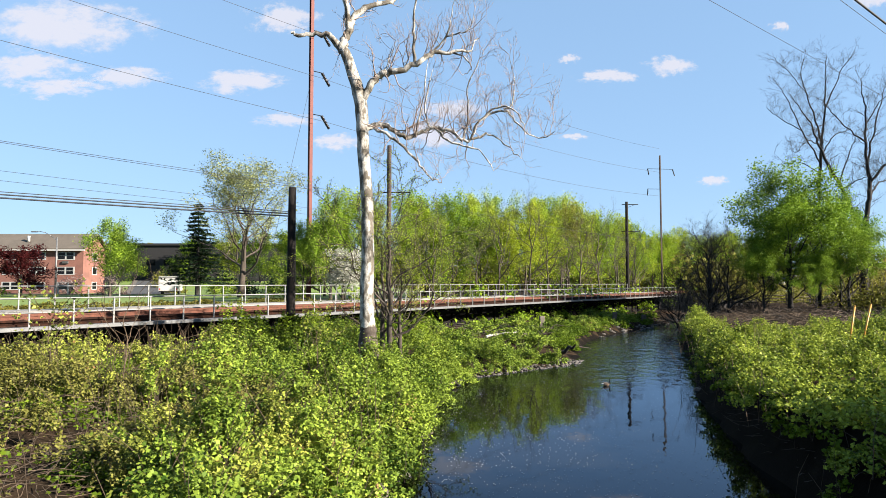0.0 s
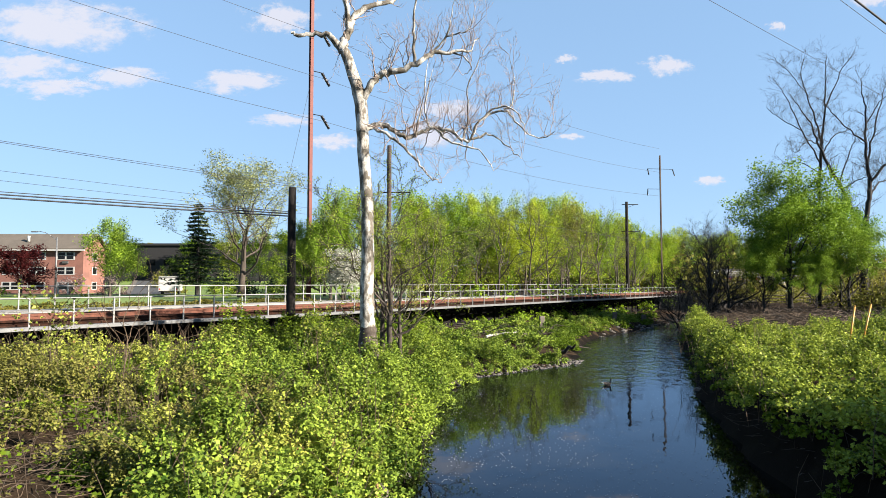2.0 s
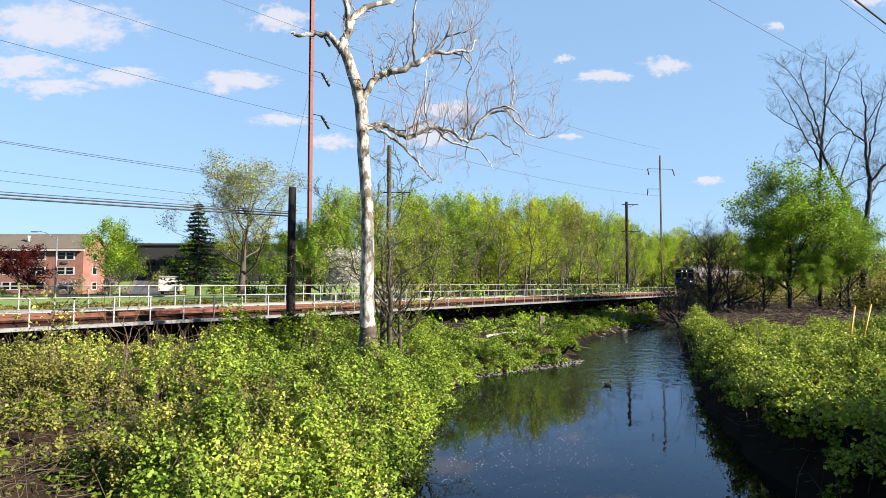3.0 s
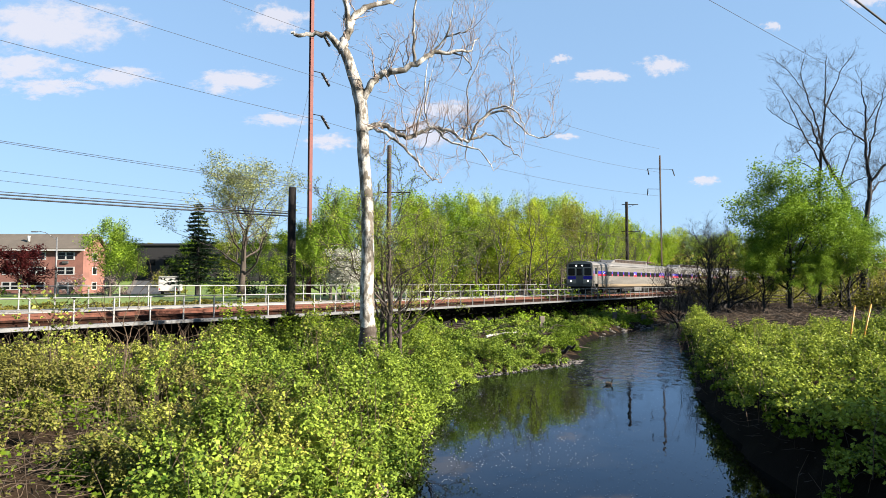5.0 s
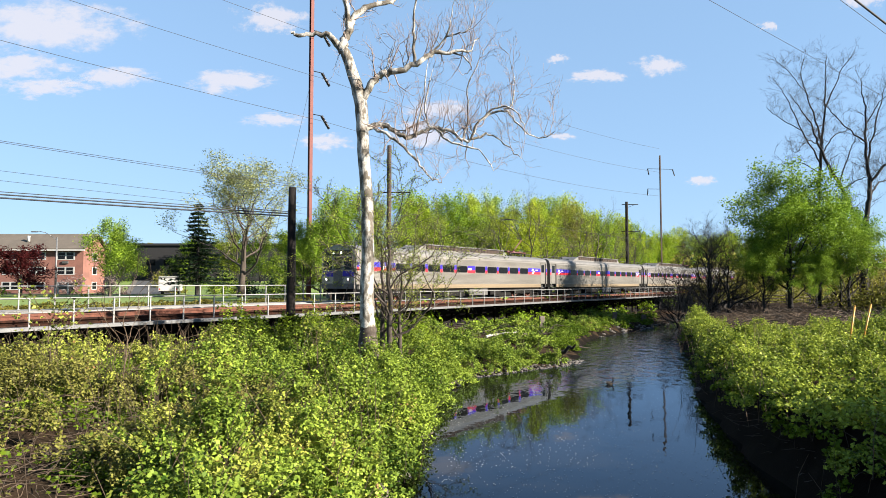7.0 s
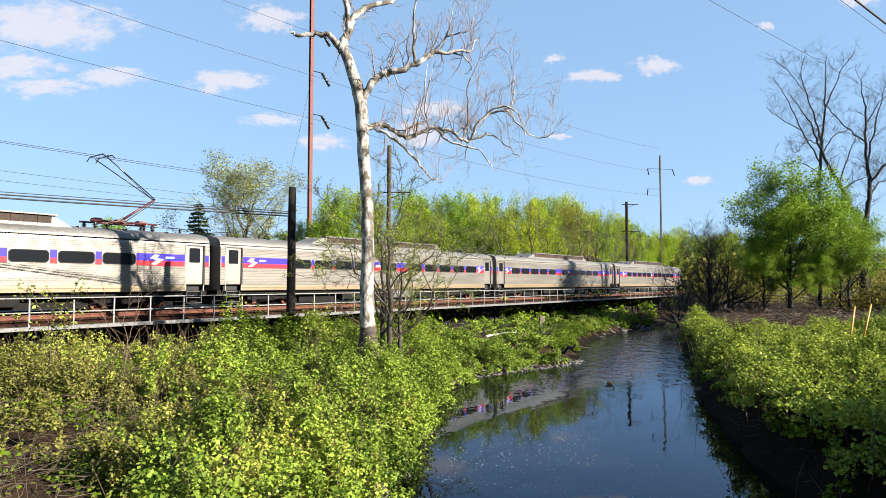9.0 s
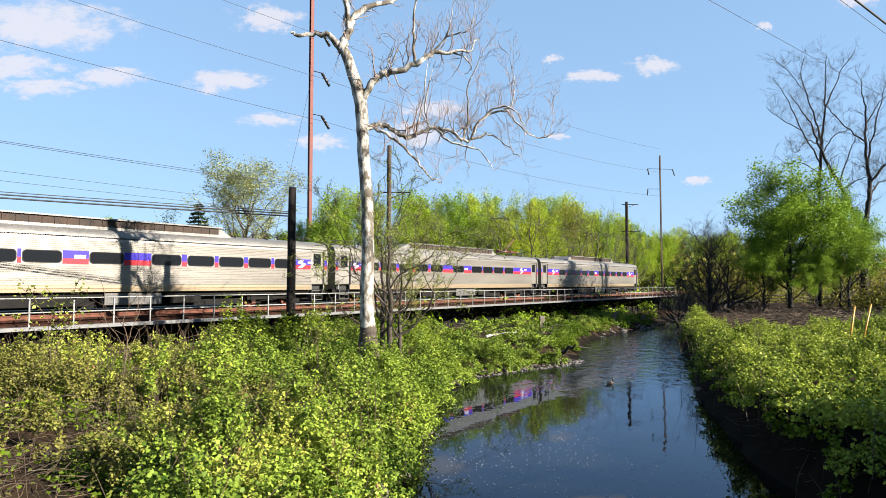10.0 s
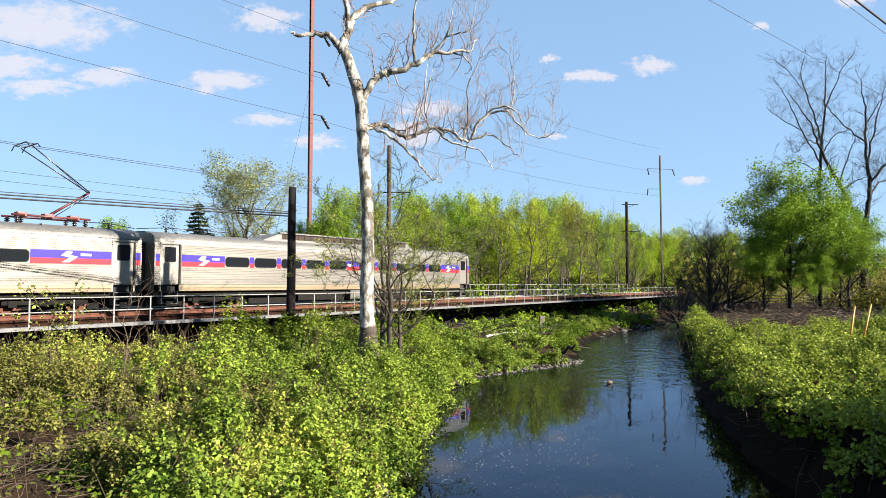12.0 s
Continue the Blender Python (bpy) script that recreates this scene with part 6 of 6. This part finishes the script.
def build_bank_things():
    limb_thing("log", (2.7, 39.2, 1.05), (4.9, 40.2, 1.3), 0.085, M_BARK_WHITE, "bleached driftwood log lying on the bank", 1)
    limb_thing("log", (-0.2, 25.0, 0.25), (0.9, 27.6, 0.15), 0.09, M_BARK, "brown fallen branch at the water's edge", 2)
    limb_thing("log", (-1.6, 16.5, 0.3), (-0.3, 18.4, 0.05), 0.06, M_BARK, "thin fallen branch at the water's edge", 3)
    limb_thing("log", (7.0, 37.5, 0.2), (7.6, 36.0, 0.85), 0.13, M_BARK_DARK, "dark tree stump at the water's edge", 4)
    brush("brush_pile", "tangle of grey and brown dead branches on the opposite bank", 2200, lambda g: (g.uniform(16, 46), g.uniform(37, 58)), 0.4, 1.9, 0.015, M_DRY, 6)
    brush("brush_pile", "pile of dead branches beneath the bridge", 160, lambda g: (g.normal(3.2, 2.2), g.normal(44, 2.2)), 0.5, 2.2, 0.03, M_BARK, 7)
    brush("litter", "dead stems and dry leaf stalks lying on bare soil", 900, lambda g: (g.uniform(-10, -5), g.uniform(8.0, 13.5)), 0.15, 0.6, 0.006, M_DRY, 11)
    brush("litter", "dry stems and twigs on the bank", 700, lambda g: (g.uniform(-11, -1.5), g.uniform(7.5, 22)), 0.25, 1.0, 0.006, M_DRY, 8)
    brush("driftwood", "tangle of drift branches caught at the abutment", 90, lambda g: (g.normal(24.3, 1.3), g.normal(67, 1.8)), 0.5, 2.4, 0.035, M_DRY, 9)
    brush("roots", "bare roots and dead stems hanging on the steep shaded bank", 420, lambda g: bank_spot(g), 0.2, 0.9, 0.009, M_BARK, 10)
    for x, y, w, h, label in ((7.4, 47.0, 0.2, 1.25, "short stained concrete post on the bank"), (16.5, 60, 0.2, 0.9, "short stained concrete post by the water"), (20.4, 63.5, 0.22, 0.9, "short stained concrete post by the water")):
        ob = part("concrete_post", made_box(-w, w, -w * 0.6, w * 0.6, -0.6, h, 0.04), M_CONCRETE, None)
        ob.matrix_basis = pose(x, y, gz(x, y), 0, 2, 20)
        tagged(ob, label, "post", "concrete posts")
    for x, y, w in ((-1.42, 12.6, 0.26), (-2.1, 11.8, 0.3)):
        ob = part("concrete_block", made_box(-w, w, -w, w, -0.7, 0.22, 0.03), M_CONCRETE, None)
        ob.matrix_basis = pose(x, y, 0.15, 4, 3, 25)
        tagged(ob, "weathered concrete block at the water's edge", "block", "concrete blocks")
    for x, y, dx, h in ((15.5, 24.0, 0.34, 1.4), (16.1, 24.2, 0.5, 1.45)):
        st = holder("marker_stake", pose(x, y, 2.1), "orange-yellow plastic stake leaning among the shrubs", "stake", "marker stakes")
        part("rod", rod(bmesh.new(), (0, 0, -0.5), (dx, 0, h), 0.035, n=8), M_ORANGE, st)
        part("cap", rod(bmesh.new(), (dx, 0, h), (dx * 1.02, 0, h + 0.05), 0.04, 0.02, n=8), M_ORANGE, st)
    fence = holder("fence", pose(0, 0, 0), "grey wooden post and rail fence behind the trees", "fence")
    for k in range(9):
        x, y = 38 + 3.0 * k, 74 + 0.4 * k
        part("post", made_box(x - 0.08, x + 0.08, y - 0.08, y + 0.08, gz(x, y) - 0.3, gz(x, y) + 1.35, 0.02), M_BARK, fence)
        if k:
            for h in (0.5, 0.85, 1.2):
                part("rail", rod(bmesh.new(), (x - 3.0, y - 0.4, gz(x, y) + h), (x, y, gz(x, y) + h), 0.05, n=6), M_BARK, fence)


def build_saplings():
    thin = tree_meshes(61, 3.4, 0.022, None, 0, 0, M_DRY, depth=2, kids=3, clear=0.3, limbs=7, spread=0.6)
    plant("sapling", thin, -7.1, 14.0, 3.6, 0, "thin bare sapling standing in the shrubs", "sapling", "saplings on the bank")
    leafed = tree_meshes(62, 2.4, 0.02, M_LEAF_BANK_Y, 0.09, 2, M_DRY, depth=2, kids=3, clear=0.3, limbs=6, spread=0.6, fluff=0.08)
    plant("sapling", leafed, -9.3, 14.8, 2.7, 60, "thin sapling with a few young leaves", "sapling", "saplings on the bank")
    plant("sapling", leafed, -4.2, 21.0, 2.4, 10, "thin sapling with a few young leaves", "sapling", "saplings on the bank")


def build_goose():
    gs = holder("goose", pose(7.1, 27.2, 0), "brown goose with a dark neck swimming on the creek", "goose")
    bm = bmesh.new()
    bmesh.ops.create_uvsphere(bm, u_segments=16, v_segments=10, radius=1.0)
    for v in bm.verts:
        v.co = Vector((v.co.x * 0.25, v.co.y * 0.13, v.co.z * 0.12 + 0.08 + 0.05 * max(0, -v.co.x)))
    for f in bm.faces:
        f.smooth = True
    part("body", bm, material("brown feathers", (0.22, 0.15, 0.10), 0.9, vary=0.4, scale=14, fine=60, bump=0.3), gs)
    bm = bmesh.new()
    for a, b, r0, r1 in (((0.19, 0, 0.12), (0.25, 0, 0.22), 0.06, 0.042), ((0.25, 0, 0.22), (0.25, 0, 0.34), 0.042, 0.034)):
        rod(bm, a, b, r0, r1, n=9)
    part("neck", bm, M_INSUL, gs, "slim black neck")
    bm = bmesh.new()
    bmesh.ops.create_uvsphere(bm, u_segments=10, v_segments=8, radius=0.045)
    bmesh.ops.translate(bm, verts=bm.verts, vec=(0.265, 0, 0.36))
    part("head", bm, M_INSUL, gs)
    part("bill", rod(bmesh.new(), (0.30, 0, 0.355), (0.36, 0, 0.345), 0.018, 0.008, n=6), M_INSUL, gs)
    part("cheek", made_box(0.245, 0.275, -0.047, 0.047, 0.335, 0.365), M_WHITE, gs)
    part("tail", prism(bmesh.new(), [(-0.22, 0.10), (-0.36, 0.17), (-0.24, 0.18)], -0.06, 0.06), M_WHITE, gs, "pale tail")
    gs.scale = (0.7, 0.7, 0.7)
    return gs


def build_specks():
    rng = np.random.default_rng(15)
    y = rng.uniform(11.5, 34, 5200) ** 1.0
    x = left_bank(y) + 0.4 + (right_bank(y) - left_bank(y) - 1.2) * rng.uniform(0, 1, len(y))
    keep = rng.uniform(0, 1, len(y)) < 0.75 * np.clip((30 - y) / 16, 0.15, 1)
    x, y = x[keep], y[keep]
    r = rng.uniform(0.006, 0.016, len(x))
    th = np.arange(5) * math.tau / 5
    V = np.stack([x[:, None] + r[:, None] * np.cos(th), y[:, None] + r[:, None] * 1.3 * np.sin(th), np.full((len(x), 5), 0.008)], 2).reshape(-1, 3)
    F = np.arange(5 * len(x)).reshape(-1, 5)
    tagged(new("pollen_flecks", mesh_arrays("pollen_flecks", V, F, M_TRIM)), "pale blossom flecks floating on the dark water", "flecks", kind="stuff")


# ---- clouds ----
def cloud_material():
    m = bpy.data.materials.new("thin fair-weather cloud")
    m.use_nodes = True
    n, l = m.node_tree.nodes, m.node_tree.links
    n.remove(n["Principled BSDF"])
    co, info, noi, sub, ln, sep = n.new("ShaderNodeTexCoord"), n.new("ShaderNodeObjectInfo"), n.new("ShaderNodeTexNoise"), n.new("ShaderNodeMath"), n.new("ShaderNodeVectorMath"), n.new("ShaderNodeMapRange")
    noi.noise_dimensions = "4D"
    noi.inputs["Scale"].default_value, noi.inputs["Detail"].default_value, noi.inputs["Roughness"].default_value = 2.0, 9, 0.68
    seed = n.new("ShaderNodeMath")
    seed.operation, seed.inputs[1].default_value = "MULTIPLY", 40
    l.new(info.outputs["Random"], seed.inputs[0])
    l.new(seed.outputs[0], noi.inputs["W"])
    mp = n.new("ShaderNodeMapping")
    mp.inputs["Scale"].default_value = (1.6, 1.0, 1.0)
    l.new(co.outputs["Object"], mp.inputs[0])
    l.new(mp.outputs[0], noi.inputs["Vector"])
    ln.operation = "LENGTH"
    l.new(co.outputs["Object"], ln.inputs[0])
    sub.operation, sub.inputs[1].default_value = "MULTIPLY_ADD", -0.62
    l.new(ln.outputs["Value"], sub.inputs[0])
    l.new(noi.outputs["Fac"], sub.inputs[2])
    sep.inputs[1].default_value, sep.inputs[2].default_value = 0.05, 0.30
    sep.interpolation_type = "SMOOTHSTEP"
    l.new(sub.outputs[0], sep.inputs[0])
    cap = n.new("ShaderNodeMath")
    cap.operation, cap.inputs[1].default_value = "MULTIPLY", 0.76
    l.new(sep.outputs[0], cap.inputs[0])
    em, tr, mix = n.new("ShaderNodeEmission"), n.new("ShaderNodeBsdfTransparent"), n.new("ShaderNodeMixShader")
    em.inputs[0].default_value, em.inputs[1].default_value = (0.95, 0.91, 0.97, 1), 0.21
    l.new(cap.outputs[0], mix.inputs[0])
    l.new(tr.outputs[0], mix.inputs[1])
    l.new(em.outputs[0], mix.inputs[2])
    l.new(mix.outputs[0], n["Material Output"].inputs[0])
    return m


# bearing and height as slopes of the line of sight, half width and half height in the same measure, thickness of drift
CLOUDS = ((-0.64, 0.42, 0.18, 0.06), (-0.69, 0.35, 0.12, 0.035), (-0.53, 0.335, 0.09, 0.026), (-0.345, 0.328, 0.10, 0.026), (-0.28, 0.435, 0.075, 0.035),
          (-0.64, 0.318, 0.10, 0.022), (-0.27, 0.265, 0.07, 0.016), (-0.19, 0.228, 0.06, 0.02), (0.25, 0.337, 0.066, 0.016), (0.352, 0.353, 0.055, 0.022), (0.19, 0.365, 0.025, 0.012),
          (-0.03, 0.24, 0.07, 0.03), (0.195, 0.237, 0.03, 0.008), (0.535, 0.42, 0.022, 0.012), (0.0, 0.28, 0.08, 0.025), (0.42, 0.165, 0.035, 0.012), (0.69, 0.47, 0.05, 0.03))


def build_clouds():
    mat, out = cloud_material(), []
    th, rr = np.linspace(0, math.tau, 24, endpoint=False), np.linspace(0, 1, 6)
    V = np.array([(r * math.cos(a), -0.25 * (1 - r * r), r * math.sin(a)) for r in rr for a in th])
    F = [(24 * i + j, 24 * i + (j + 1) % 24, 24 * (i + 1) + (j + 1) % 24, 24 * (i + 1) + j) for i in range(5) for j in range(24)]
    me = mesh_arrays("cloud", V, np.array(F), mat, True)
    for a, h, w, v in CLOUDS:
        ob = new("cloud", me)
        ob.matrix_basis = pose(a * 1800, 1800, 4.4 + h * 1800)
        ob.scale = (w * 2000, 60, v * 2000)
        tagged(ob, "small thin white cloud drifting in a blue sky", "cloud", "fair-weather clouds")
        out.append((ob, a, h))
    return out


def motions():
    """All that moves: the train with its wheels, the goose and the clouds."""
    for k, (car, wheels) in enumerate(CARS):
        walk(car, [(float(t), BR @ pose(train_front(t) + CAR_PITCH * k, TRACK_P, RAIL_Z)) for t in np.arange(0, 12.01, 0.5)])
        for ws, o in wheels:
            walk(ws, [(i / FPS, pose(o, 0, 0.46) @ Matrix.Rotation(train_front(i / FPS) / 0.46, 4, "Y")) for i in range(0, 361)])
    walk(GOOSE, [(0, pose(7.02, 27.0, 0, 0, 0, 20)), (4, pose(7.14, 27.2, 0, 0, 0, 12)), (8, pose(7.26, 27.35, 0, 0, 0, 16)), (12, pose(7.28, 27.5, 0, 0, 0, 28))])
    for ob, a, h in CLOUD_THINGS:
        walk(ob, [(t, pose((a + 0.016 - 0.0027 * t) * 1800, 1800, 4.4 + h * 1800)) for t in (0, 6, 12)])


build_ground()
build_water()
build_streets()
build_apartment_block()
build_far_hall()
build_far_woods()
CARS = build_train()
build_poles()
build_wires()
build_sycamore()
build_trees()
build_bare_trees()
build_lawn_bushes()
build_van()
build_street_lamp()
build_sign()
build_undergrowth()
build_bank_things()
build_saplings()
build_stones()
build_specks()
GOOSE = build_goose()
CLOUD_THINGS = build_clouds()
build_bridge()
motions()
